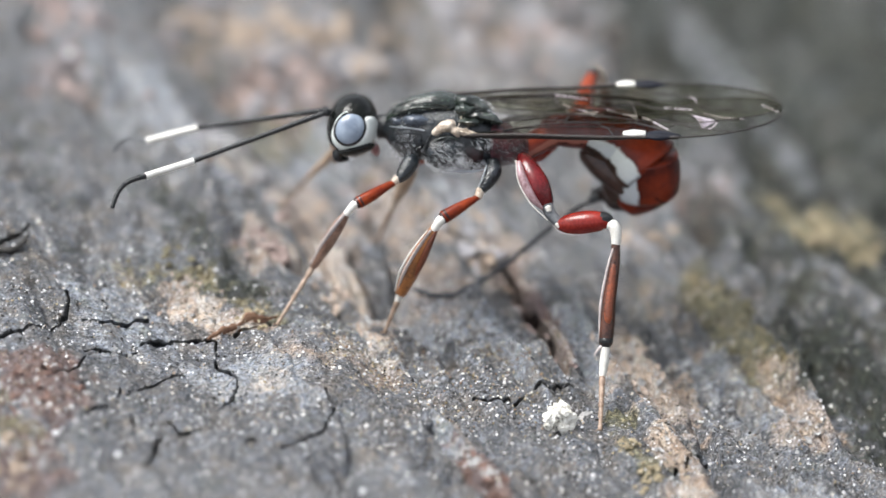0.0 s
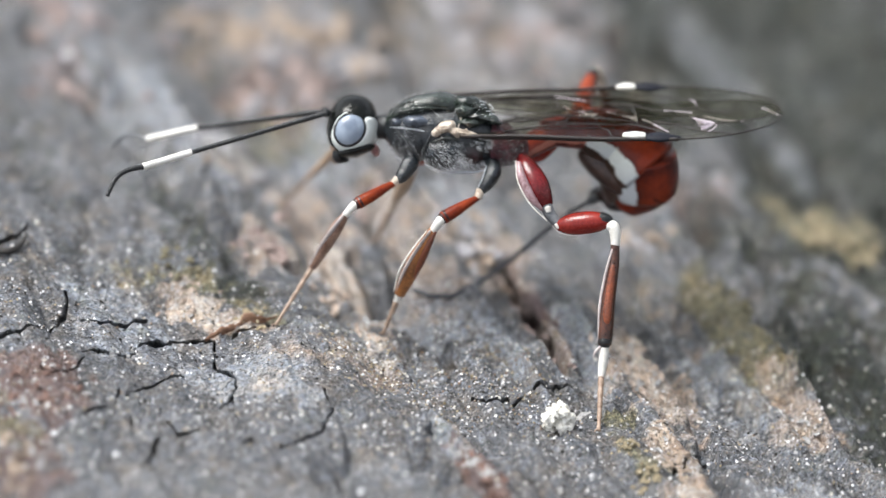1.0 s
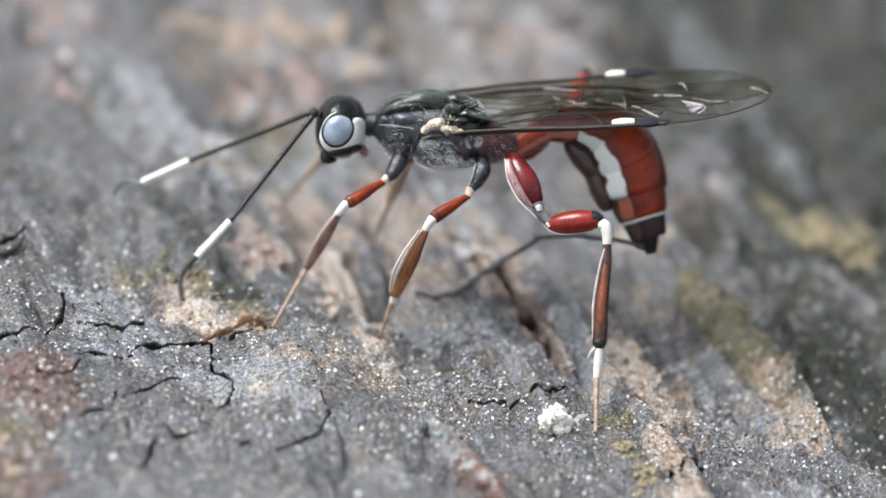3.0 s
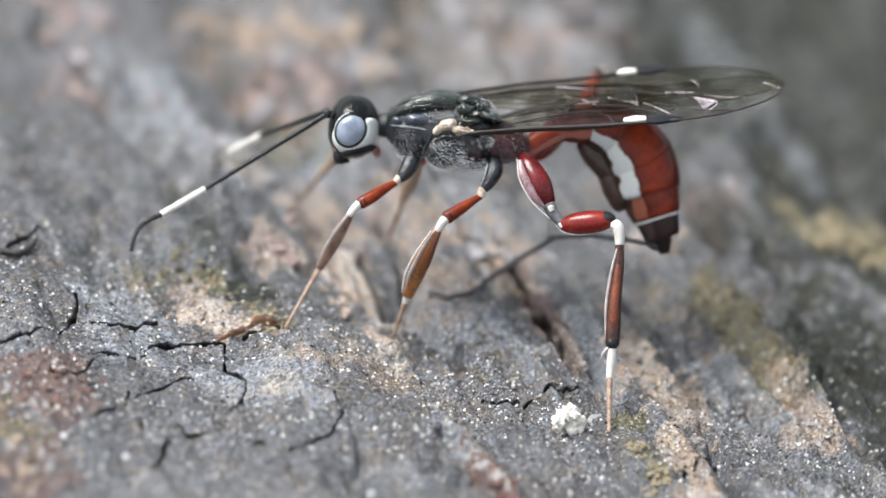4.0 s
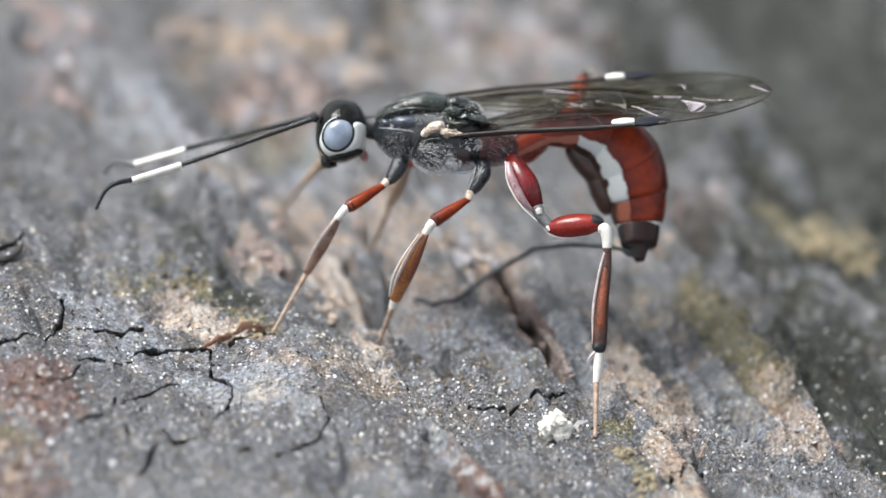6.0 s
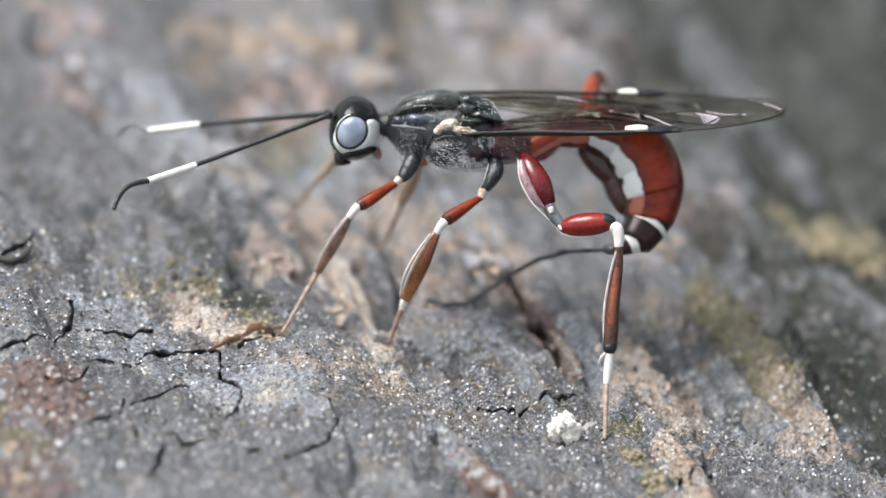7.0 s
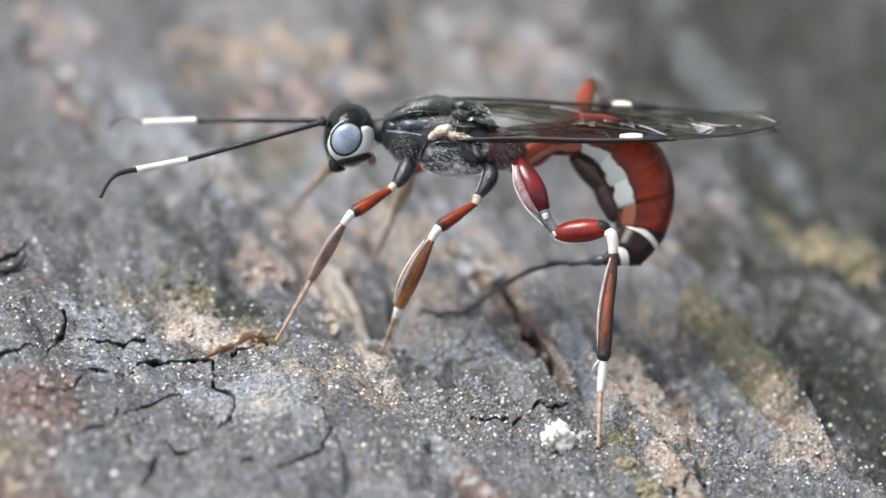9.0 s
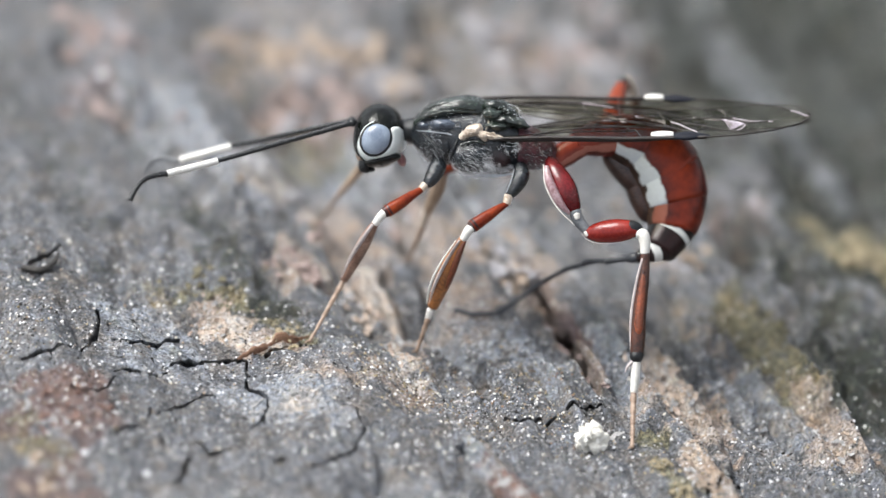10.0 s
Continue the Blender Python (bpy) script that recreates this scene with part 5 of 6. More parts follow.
def wing(kind, lead, trail, veins, spot, dusk, bright=(), cells=()):
    """Drawn flat: x along the wing, y across it away from the lens."""
    length = lead[-1][0]
    cols, rows_n = 70, 14
    verts, faces = [], []

    def lift(x, f):
        return 0.05 * math.sin(x * 1.7) * math.sin(f * 9) + 0.03 * math.sin(f * 17 + x)

    for i in range(cols + 1):
        x = length * i / cols
        a, b = edge_at(lead, x), edge_at(trail, x)
        for k in range(rows_n + 1):
            f = k / rows_n
            verts.append((x, a + (b - a) * f, lift(x, f)))
    for i in range(cols):
        for k in range(rows_n):
            s = i * (rows_n + 1) + k
            faces.append((s, s + 1, s + rows_n + 2, s + rows_n + 1))
    root = part("wing", mesh_of("wing", verts, faces, [WING]), wasp, kind)
    root.visible_shadow = True

    def vein(pts, rad):
        out = []
        for x, y in spline(pts, max(4, 5 * len(pts))):
            a, b = edge_at(lead, x), edge_at(trail, x)
            f = 0 if abs(b - a) < 1e-4 else (y - a) / (b - a)
            out.append((x, y, lift(x, f)))
        return tube(out, [rad] * len(out), 6, 2 * len(out))

    part("front_vein", mesh_of("front_vein", *vein(lead[:6], 0.055), [VEIN]), root, "thick dark front vein")
    part("rim_vein", mesh_of("rim_vein", *vein(lead[5:], 0.024), [VEIN]), root)
    part("rim_vein", mesh_of("rim_vein", *vein(trail, 0.014), [VEIN]), root)
    for pts in veins:
        part("vein", mesh_of("vein", *vein(pts, 0.021), [VEIN]), root)
    # veins that catch a glint are painted pale
    for pts in bright:
        part("vein", mesh_of("vein", *vein(pts, 0.018), [VEIN_GLINT]), root, "wing vein with its glint as pale colour")
    # thin pale plates paint the glint of tilted membrane cells
    for pts in cells:
        rim = [(x, y, lift(x, (y - edge_at(lead, x)) / (edge_at(trail, x) - edge_at(lead, x))) + 0.012) for x, y in pts]
        low_rim = [(x, y, z - 0.008) for x, y, z in rim]
        m = len(rim)
        shape = [tuple(range(m)), tuple(range(2 * m - 1, m - 1, -1))] + [(k, m + k, m + (k + 1) % m, (k + 1) % m) for k in range(m)]
        part("wing_cell", mesh_of("wing_cell", rim + low_rim, shape, [CELL_GLINT], smooth=False), root, "wing cell filled with a painted glint")
    if not spot:
        return root
    (x0, y0), (x1, y1) = spot
    part("wing_spot", mesh_of("wing_spot", *tube([(x0, y0, 0.02), ((x0 + x1) / 2, (y0 + y1) / 2, 0.03), (x1, y1, 0.02)], [0.07, 0.10, 0.08], 12, 12, 1.5), [WHITE]), root, "white wing spot")
    (x0, y0), (x1, y1) = dusk
    part("dark_spot", mesh_of("dark_spot", *tube([(x0, y0, 0.0), (x0 * 0.6 + x1 * 0.4, y0 * 0.6 + y1 * 0.4, 0.0), (x1, y1, 0.0)], [0.06, 0.10, 0.02], 10, 12, 2.6), [DUSK]), root, "blue-black wing spot")
    return root


near_wing = wing("smoky clear forewing folded over the back",
                 [(0, 0.061), (0.8, -0.08), (2.4, -0.115), (4, -0.151), (5.2, -0.151), (6.4, -0.221), (7.36, -0.115), (8.16, 0.167), (8.8, 0.554), (9.152, 0.872), (9.344, 1.153), (9.456, 1.435)],
                 [(0, 0.237), (1.6, 0.836), (3.2, 1.33), (4.48, 1.823), (5.6, 2.176), (6.88, 2.387), (8, 2.387), (8.8, 2.281), (9.152, 2.14), (9.344, 1.894), (9.456, 1.541)],
                 [[(0.192, 0.061), (1.6, 0.413), (2.96, 0.625), (4.16, 0.836), (4.72, 0.942)],
                  [(0.192, 0.131), (1.6, 0.907), (2.96, 1.259), (4.16, 1.33)],
                  [(2.96, 0.625), (3.28, 1.118)], [(4.16, 0.836), (4.56, -0.08)],
                  [(4.16, 1.33), (4.72, 0.942), (5.28, 0.766), (6.16, 0.202), (6.4, -0.186)],
                  [(4.48, 1.471), (5.28, 1.33), (6.56, 1.4), (6.96, 0.907)],
                  [(5.28, 1.33), (5.28, 0.766)], [(6.96, 1.4), (7.52, 0.907), (8.32, 0.977)],
                  [(6.96, 0.907), (7.2, 0.413), (7.6, 0.836)], [(5.76, 0.907), (7.2, 0.413), (8, 0.061)]],
                 ((4.864, -0.01), (5.472, -0.01)), ((5.504, -0.08), (6.496, -0.08)),
                 [[(4.448, 1.506), (5.28, 1.259)], [(5.248, 1.471), (5.28, 0.836)], [(5.44, 1.048), (6.16, 0.413)], [(3.2, 1.894), (4.16, 1.189)], [(7.2, 1.4), (8.32, 0.907)],
                  [(6.88, 1.153), (7.2, 0.413), (7.52, 0.766), (6.912, 1.118)], [(8.88, 1.858), (9.36, 1.471)], [(2.96, 1.259), (4.16, 1.4)]],
                 [[(6.92, 1.08), (7.18, 0.50), (7.50, 0.78)], [(5.02, 1.33), (5.26, 0.90), (5.30, 1.28)]])
far_wing = wing("smoky clear forewing folded over the back, far side",
                [(-0.006, -0.092), (0.874, 0.014), (2.314, 0.226), (3.754, 0.402), (4.906, 0.613), (5.994, 0.648), (7.114, 0.543), (8.074, 0.296), (8.714, 0.014), (9.066, -0.233), (9.258, -0.55), (9.37, -0.867)],
                [(-0.006, -0.338), (1.514, -1.043), (3.114, -1.396), (4.394, -1.678), (5.514, -1.819), (6.794, -1.889), (7.914, -1.748), (8.714, -1.537), (9.114, -1.255), (9.258, -1.078), (9.322, -0.937)],
                [[(0.154, -0.197), (1.514, -0.409), (2.874, -0.338), (3.914, -0.409)], [(0.154, -0.268), (1.514, -0.761), (2.874, -0.902), (3.914, -1.114)],
                 [(3.914, 0.437), (3.914, -1.114)], [(2.874, -0.338), (2.954, -0.902)],
                 [(3.914, -0.409), (4.954, -0.62), (5.194, -1.396)], [(5.194, -0.056), (5.834, 0.085), (6.794, -0.268), (6.954, -0.867)],
                 [(4.954, -0.62), (5.994, -1.043), (6.954, -0.867), (7.914, -1.219)]],
                ((4.682, 0.507), (5.194, 0.543)), ((5.226, 0.578), (6.154, 0.578)),
                [[(2.874, -0.162), (3.914, -0.409)], [(6.714, -0.162), (6.954, -0.761)], [(5.994, -0.973), (6.794, -1.114)]])
near_hind_wing = wing("smoky clear hind wing under the forewing",
                      [(0.096, 0.202), (1.28, -0.01), (2.56, -0.01), (3.84, -0.01), (4.96, 0.061), (5.76, 0.343), (6.24, 0.695), (6.432, 1.048)],
                      [(0.096, 0.484), (1.28, 1.118), (2.56, 1.682), (3.84, 2.035), (4.96, 2.035), (5.76, 1.753), (6.24, 1.4), (6.432, 1.118)],
                      [[(0.192, 0.308), (1.6, 0.484), (3.2, 0.695), (4.64, 0.836)], [(3.2, 0.695), (3.36, 1.612)], [(0.192, 0.343), (1.6, 1.048), (3.2, 1.506)]], (), ())
far_hind_wing = wing("smoky clear hind wing under the far forewing",
                     [(0.074, -0.268), (1.194, -0.127), (2.474, 0.014), (3.754, 0.085), (4.874, 0.014), (5.674, -0.268), (6.154, -0.62), (6.346, -0.973)],
                     [(0.074, -0.479), (1.194, -1.043), (2.474, -1.537), (3.754, -1.819), (4.874, -1.819), (5.674, -1.607), (6.154, -1.325), (6.346, -1.043)],
                     [[(0.17, -0.338), (1.514, -0.409), (3.114, -0.55), (4.554, -0.761)], [(3.114, -0.55), (3.274, -1.396)]], (), ())

# ---- things on the bark ----
CRUMB = cuticle("white_crumb", (0.74, 0.71, 0.62), (0.92, 0.91, 0.86), 0.5, 4000, 20000, 0.04)
FLAKE = cuticle("tan_flake", (0.20, 0.145, 0.105), (0.46, 0.375, 0.30), 0.6, 3000, 16000, 0.05)
FLAKE_ORANGE = cuticle("orange_flake", (0.14, 0.075, 0.04), (0.36, 0.24, 0.15), 0.5, 3000, 16000, 0.05)
FLAKE_TORN = cuticle("torn_orange_bark", (0.12, 0.055, 0.03), (0.33, 0.19, 0.12), 0.5, 2600, 16000, 0.05)
FLAKE_PALE = cuticle("pale_flake", (0.20, 0.20, 0.20), (0.46, 0.455, 0.45), 0.55, 3000, 16000, 0.05)
FLAKE_GREY = cuticle("lilac_grey_flake", (0.17, 0.167, 0.178), (0.38, 0.375, 0.395), 0.6, 3000, 16000, 0.05)
FLAKE_PINK = cuticle("pinkish_flake", (0.17, 0.12, 0.11), (0.42, 0.33, 0.30), 0.6, 3000, 16000, 0.05)
FLAKE_CREAM = cuticle("cream_flake", (0.30, 0.22, 0.17), (0.62, 0.52, 0.44), 0.6, 3000, 16000, 0.05)
FLAKE_RUST = cuticle("rust_flake", (0.09, 0.045, 0.035), (0.26, 0.16, 0.13), 0.6, 3000, 16000, 0.05)
LICHEN = cuticle("yellow_lichen", (0.18, 0.14, 0.075), (0.56, 0.48, 0.33), 0.7, 3000, 16000, 0.06)
MOSS = cuticle("olive_crust", (0.09, 0.082, 0.05), (0.25, 0.225, 0.15), 0.75, 3000, 16000, 0.06)
# white base colour stands for glints and bright flecks on the bark
GLINT_WHITE = cuticle("bright_grain", (0.7, 0.72, 0.75), (0.9, 0.9, 0.9), 0.2, 4000, 20000, 0.01, coat=0.6)
FIBRE = cuticle("dark_fibre", (0.012, 0.011, 0.01), (0.05, 0.045, 0.04), 0.6)


def shard(rng, r, flat):
    v, f = ellipsoid((0, 0, 0), (r, r * rng.uniform(0.6, 1.0), r * flat), tuple(rng.uniform(-35, 35, 2)) + (rng.uniform(0, 180),), 6, 9)
    return [tuple(np.array(q) + rng.normal(0, r * 0.11, 3)) for q in v], f


def clump(name, x, y, count, spread, size, mat, seed, label, category, flat=0.6, piece="chunk", group=""):
    """A small heap of broken pieces on the bark; every piece is a part."""
    rng = np.random.RandomState(seed)
    root = tagged(new(name), label, category, group)
    root.location = (x * MM, y * MM, bark_at(x, y) * MM)
    for i in range(count):
        dx, dy = rng.normal(0, spread, 2) if i else (0.0, 0.0)
        r = size * rng.uniform(0.55, 1.15)
        ob = part(piece, mesh_of(piece, *shard(rng, r, flat), [mat], smooth=False), root)
        up = max(0.0, 1 - math.hypot(dx, dy) / (2.2 * spread + 1e-6)) * spread * rng.uniform(0.2, 1.1)
        ob.location = (dx * MM, dy * MM, (bark_at(x + dx, y + dy) - bark_at(x, y) + r * flat * 0.4 + up) * MM)
    return root


def heap(name, x, y, count, spread, size, mat, seed, label, category):
    """A lump built of angular crumbs piled on one another."""
    rng = np.random.RandomState(seed)
    root = tagged(new(name), label, category)
    root.location = (x * MM, y * MM, bark_at(x, y) * MM)
    for i in range(count):
        d = rng.uniform(-1, 1, 3)
        d = d / max(1.0, np.linalg.norm(d)) * np.array(spread)
        r = size * rng.uniform(0.5, 1.2)
        v, f = ellipsoid((0, 0, 0), (r, r * rng.uniform(0.4, 0.9), r * rng.uniform(0.4, 1.0)), tuple(rng.uniform(0, 180, 3)), 6, 9)
        v = [tuple(np.array(q) + rng.normal(0, r * 0.17, 3)) for q in v]
        ob = part("crumb", mesh_of("crumb", v, f, [mat], smooth=False), root)
        ob.location = (d[0] * MM, d[1] * MM, (d[2] + spread[2] * 0.85) * MM)
    return root


def splinters(x, y, count, length, width, size, mat, seed, label, turn=110.0, second=None, share=0.28):
    """A worn streak of torn bark: many thin ragged slivers lying along the grain."""
    rng = np.random.RandomState(seed)
    root = tagged(new("torn_bark", None), label, "torn bark", "streaks of torn bark")
    root.location = (x * MM, y * MM, bark_at(x, y) * MM)
    ca, sa = math.cos(radians(turn)), math.sin(radians(turn))
    for i in range(count):
        u, v = rng.uniform(-0.5, 0.5) * length, rng.normal(0, 0.28) * width
        dx, dy = u * ca - v * sa, u * sa + v * ca
        r = size * rng.uniform(0.4, 1.3)
        tilt = (rng.uniform(-25, 25), rng.uniform(-30, 30), turn + rng.normal(0, 28))
        w, f = ellipsoid((0, 0, 0), (r, r * rng.uniform(0.18, 0.45), r * rng.uniform(0.10, 0.3)), tilt, 5, 8)
        w = [tuple(np.array(q) + rng.normal(0, r * 0.09, 3)) for q in w]
        ob = part("sliver", mesh_of("sliver", w, f, [(second or FLAKE_PALE) if rng.rand() < share else mat], smooth=False), root)
        ob.location = (dx * MM, dy * MM, (bark_at(x + dx, y + dy) - bark_at(x, y) + r * 0.08) * MM)
    return root


def flake(name, x, y, length, width, mat, seed, label, turn=70.0, category="bark flake", group="flakes on the bark"):
    """A thin curled scale of bark with a ragged rim and a crumb or two on it."""
    rng = np.random.RandomState(seed)
    cols, rows_n = 12, 6
    verts, faces = [], []
    ca, sa = math.cos(radians(turn)), math.sin(radians(turn))
    rag = rng.uniform(0.7, 1.15, (cols + 1, 2))
    for side in (1, 0):
        for i in range(cols + 1):
            u = (i / cols - 0.5) * length
            half = width * 0.5 * math.sqrt(max(0.03, 1 - (2 * u / length) ** 2))
            for k in range(rows_n + 1):
                g = k / rows_n * 2 - 1
                v = g * half * rag[i][0 if g < 0 else 1]
                z = 0.10 * width * (1 - g * g) + rng.normal(0, 0.025 * width) + (0.05 * width if side else -0.06 * width)
                px, py = u * ca - v * sa, u * sa + v * ca
                verts.append((px, py, z + bark_at(x + px, y + py) - bark_at(x, y)))
    per = (cols + 1) * (rows_n + 1)
    idx = lambda s, i, k: s * per + i * (rows_n + 1) + k
    for i in range(cols):
        for k in range(rows_n):
            faces.append((idx(0, i, k), idx(0, i + 1, k), idx(0, i + 1, k + 1), idx(0, i, k + 1)))
            faces.append((idx(1, i, k), idx(1, i, k + 1), idx(1, i + 1, k + 1), idx(1, i + 1, k)))
    for i in range(cols):
        for k in (0, rows_n):
            faces.append((idx(0, i, k), idx(1, i, k), idx(1, i + 1, k), idx(0, i + 1, k)))
    for k in range(rows_n):
        for i in (0, cols):
            faces.append((idx(0, i, k), idx(0, i, k + 1), idx(1, i, k + 1), idx(1, i, k)))
    ob = tagged(new(name, mesh_of(name, verts, faces, [mat], smooth=False)), label, category, group)
    ob.location = (x * MM, y * MM, (bark_at(x, y) + 0.01) * MM)
    return ob


heap("resin_crumb", 3.262, -2.095, 52, (0.38, 0.26, 0.42), 0.16, CRUMB, 3, "crumbly white resin lump on the bark", "crumb")
clump("lichen_clump", 5.739, -4.580, 20, 0.22, 0.10, LICHEN, 5, "pale yellow lichen crust in a bark furrow", "lichen", 0.7, "lobe", "lichen on the bark")
clump("lichen_clump", 5.124, -3.242, 24, 0.26, 0.075, LICHEN, 6, "olive yellow lichen crust beside the hind foot", "lichen", 0.6, "lobe", "lichen on the bark")
clump("lichen_clump", 11.471, 11.939, 40, 0.6, 0.15, LICHEN, 7, "yellow lichen patch on far bark", "lichen", 0.5, "lobe", "lichen on the bark")
clump("lichen_clump", 12.514, 11.691, 34, 0.75, 0.14, LICHEN, 8, "yellow lichen patch on far bark", "lichen", 0.5, "lobe", "lichen on the bark")
clump("lichen_clump", 7.899, 5.667, 16, 0.7, 0.14, MOSS, 9, "olive crust along a bark ridge", "lichen", 0.5, "lobe", "lichen on the bark")
clump("lichen_clump", -7.900, 3.992, 14, 0.5, 0.14, MOSS, 10, "olive crust above a worn bark spot", "lichen", 0.6, "lobe", "lichen on the bark")
clump("lichen_clump", -5.300, 1.617, 14, 0.3, 0.10, LICHEN, 11, "pale lichen crumbs beside the forefoot", "lichen", 0.7, "lobe", "lichen on the bark")
splinters(5.781, 1.745, 64, 3.2, 1.3, 0.19, FLAKE_CREAM, 23, "streak of torn tan bark in a furrow")
splinters(6.464, -3.149, 46, 2.6, 1.0, 0.18, FLAKE, 24, "streak of torn tan bark in a furrow")
splinters(-3.185, 4.517, 40, 4.4, 0.7, 0.24, FLAKE_CREAM, 25, "pale streak of torn bark behind the forefoot")
splinters(-2.256, 2.414, 34, 2.2, 0.6, 0.16, FLAKE_CREAM, 26, "pale streak of torn bark beside the middle foot")
splinters(-4.930, 5.767, 36, 2.2, 1.4, 0.30, FLAKE_PINK, 27, "pinkish patch of torn bark")
splinters(2.873, 3.271, 40, 4.6, 0.6, 0.26, FLAKE_PINK, 28, "long pinkish streak of torn bark")
splinters(1.168, -6.440, 34, 3.4, 0.6, 0.24, FLAKE_RUST, 29, "reddish brown streak of torn bark")
splinters(10.521, -0.257, 14, 1.2, 0.9, 0.16, FLAKE, 30, "tan patch of torn bark")
splinters(-7.351, 2.219, 46, 2.2, 1.3, 0.16, FLAKE_CREAM, 31, "cream and tan torn bark above a crack", 70)
splinters(-5.751, 1.170, 16, 1.9, 0.5, 0.12, FLAKE_CREAM, 32, "cream torn bark above a crack", 0)
splinters(-5.177, -2.163, 46, 2.0, 1.5, 0.13, FLAKE_PALE, 33, "whitish crust of torn bark", 30)
splinters(-11.219, -4.230, 60, 2.2, 2.6, 0.18, FLAKE_RUST, 34, "reddish brown torn bark", 100)
splinters(-11.326, -7.722, 40, 3.0, 1.6, 0.22, FLAKE, 35, "tan torn bark at a ridge", 100)
splinters(-2.301, -0.099, 60, 2.4, 3.4, 0.07, LICHEN, 36, "ochre crumbs of torn bark", 20)


def curled_flake(x0, y0, x1, y1, tall, mat, seed, label):
    """A torn strip of bark along a crack: its front edge is lifted and rolled over."""
    rng = np.random.RandomState(seed)
    cols, prof = 40, [(0.75, 0.02), (0.42, 0.50), (0.14, 0.78), (-0.02, 0.74), (-0.08, 0.40), (-0.05, -0.05)]
    rag = fbm(np.linspace(0, 5, cols + 1), np.full(cols + 1, 3.3), 2, 3)
    base = [max(bark_at(x + 0.1 * k, y + 0.12 * j) for k in range(-2, 3) for j in range(0, 4)) for x, y in ((x0, y0), (x1, y1))]
    base = [min(base) - 0.05 + 0.4 * (b - min(base)) for b in base]
    verts, faces = [], []
    for side in (0, 1):
        for i in range(cols + 1):
            f = i / cols
            x, y = x0 + (x1 - x0) * f, y0 + (y1 - y0) * f + 0.12 * rag[i]
            big = tall * (0.12 + 0.88 * math.sin(math.pi * min(1, f * 1.06)) ** 0.8) * (1 + 0.75 * rag[i])
            z = base[0] + (base[1] - base[0]) * f
            for a, b in prof:
                w = big - (0.035 if side else 0)
                verts.append((x + rng.normal(0, 0.006), y + a * w, z + b * w + 0.12 * big * rag[(i * 3) % cols] + rng.normal(0, 0.006)))
    m = len(prof)
    per = (cols + 1) * m
    for i in range(cols):
        for k in range(m - 1):
            a = i * m + k
            faces.append((a, a + m, a + m + 1, a + 1))
            faces.append((per + a, per + a + 1, per + a + m + 1, per + a + m))
        for k in (0, m - 1):
            a = i * m + k
            faces.append((a, per + a, per + a + m, a + m))
    for i in (0, cols):
        for k in range(m - 1):
            a = i * m + k
            faces.append((a, a + 1, per + a + 1, per + a))
    return tagged(new("bark_flake", mesh_of("bark_flake", verts, faces, [mat])), label, "bark flake", "flakes on the bark")


curled_flake(-6.691, 0.434, -4.715, 1.873, 0.44, FLAKE_TORN, 7, "orange brown strip of bark curled up along a crack")
flake("bark_flake", 3.923, -1.001, 0.6, 0.22, FLAKE_PALE, 31, "small pale leaf-like bark flake", 0)


def far_scale(x, y, big, mat, seed, label):
    splinters(x, y, 22, big * 2.1, big * 1.3, big * 0.34, mat, seed, label, 90 + 17 * (seed % 4), FLAKE_GREY, 0.45)


far_scale(-2.938, 20.606, 1.9, FLAKE, 41, "tan bark scale far behind")
far_scale(-4.367, 20.644, 1.5, FLAKE, 42, "tan bark scale far behind")
far_scale(-6.924, 21.472, 1.6, FLAKE, 43, "tan bark scale far behind")
far_scale(-8.552, 21.764, 1.2, FLAKE_PINK, 44, "pinkish bark scale far behind")
far_scale(2.858, 23.779, 1.9, FLAKE_PINK, 45, "pinkish bark scale far behind")
far_scale(0.837, 23.165, 2.0, FLAKE, 46, "tan bark scale far behind")
far_scale(1.355, 19.466, 1.5, FLAKE_PALE, 47, "pale bark scale far behind")
far_scale(-5.576, 18.391, 1.8, FLAKE_PINK, 48, "pinkish brown bark scale lying flat")
far_scale(-4.302, 17.484, 1.3, FLAKE_PINK, 49, "pinkish brown bark scale lying flat")
far_scale(-11.738, 15.397, 1.1, FLAKE_PINK, 50, "pinkish brown bark scale lying flat")
far_scale(-6.204, 11.526, 1.3, FLAKE_PALE, 51, "pale whitish bark scale lying flat")
far_scale(4.020, 26.799, 1.7, FLAKE_PINK, 52, "pinkish bark scale far behind")
far_scale(-11.970, 19.682, 1.6, FLAKE_PINK, 53, "pinkish bark scale far behind")

far_scale(7.960, 14.587, 1.1, FLAKE_PINK, 55, "pinkish brown bark scale lying flat")
far_scale(5.885, 10.144, 1.2, FLAKE, 56, "tan bark scale lying flat")
far_scale(-2.467, 11.369, 1.2, FLAKE_PINK, 57, "pinkish brown bark scale lying flat")
far_scale(0.770, 7.875, 1.2, FLAKE, 58, "tan bark scale lying flat")


def pebble(x, y, r, seed):
    rng = np.random.RandomState(seed)
    # a white lump in place of a bright glint
    ob = tagged(new("glint_grain", mesh_of("glint_grain", *shard(rng, r, 0.8), [GLINT_WHITE], smooth=False)), "white grain in place of a glint on the bark", "grain", "bright grains")
    ob.location = (x * MM, y * MM, (bark_at(x, y) + r * 0.4) * MM)


pebble(-2.178, -7.674, 0.11, 1)
pebble(-11.533, 17.001, 0.2, 2)
pebble(-8.545, -1.181, 0.05, 3)
pebble(-8.796, -6.803, 0.10, 5)
pebble(-10.508, -6.166, 0.10, 6)

tw = [(-12.907, 3.114), (-12.364, 2.888), (-12.057, 3.515), (-11.929, 4.013)]
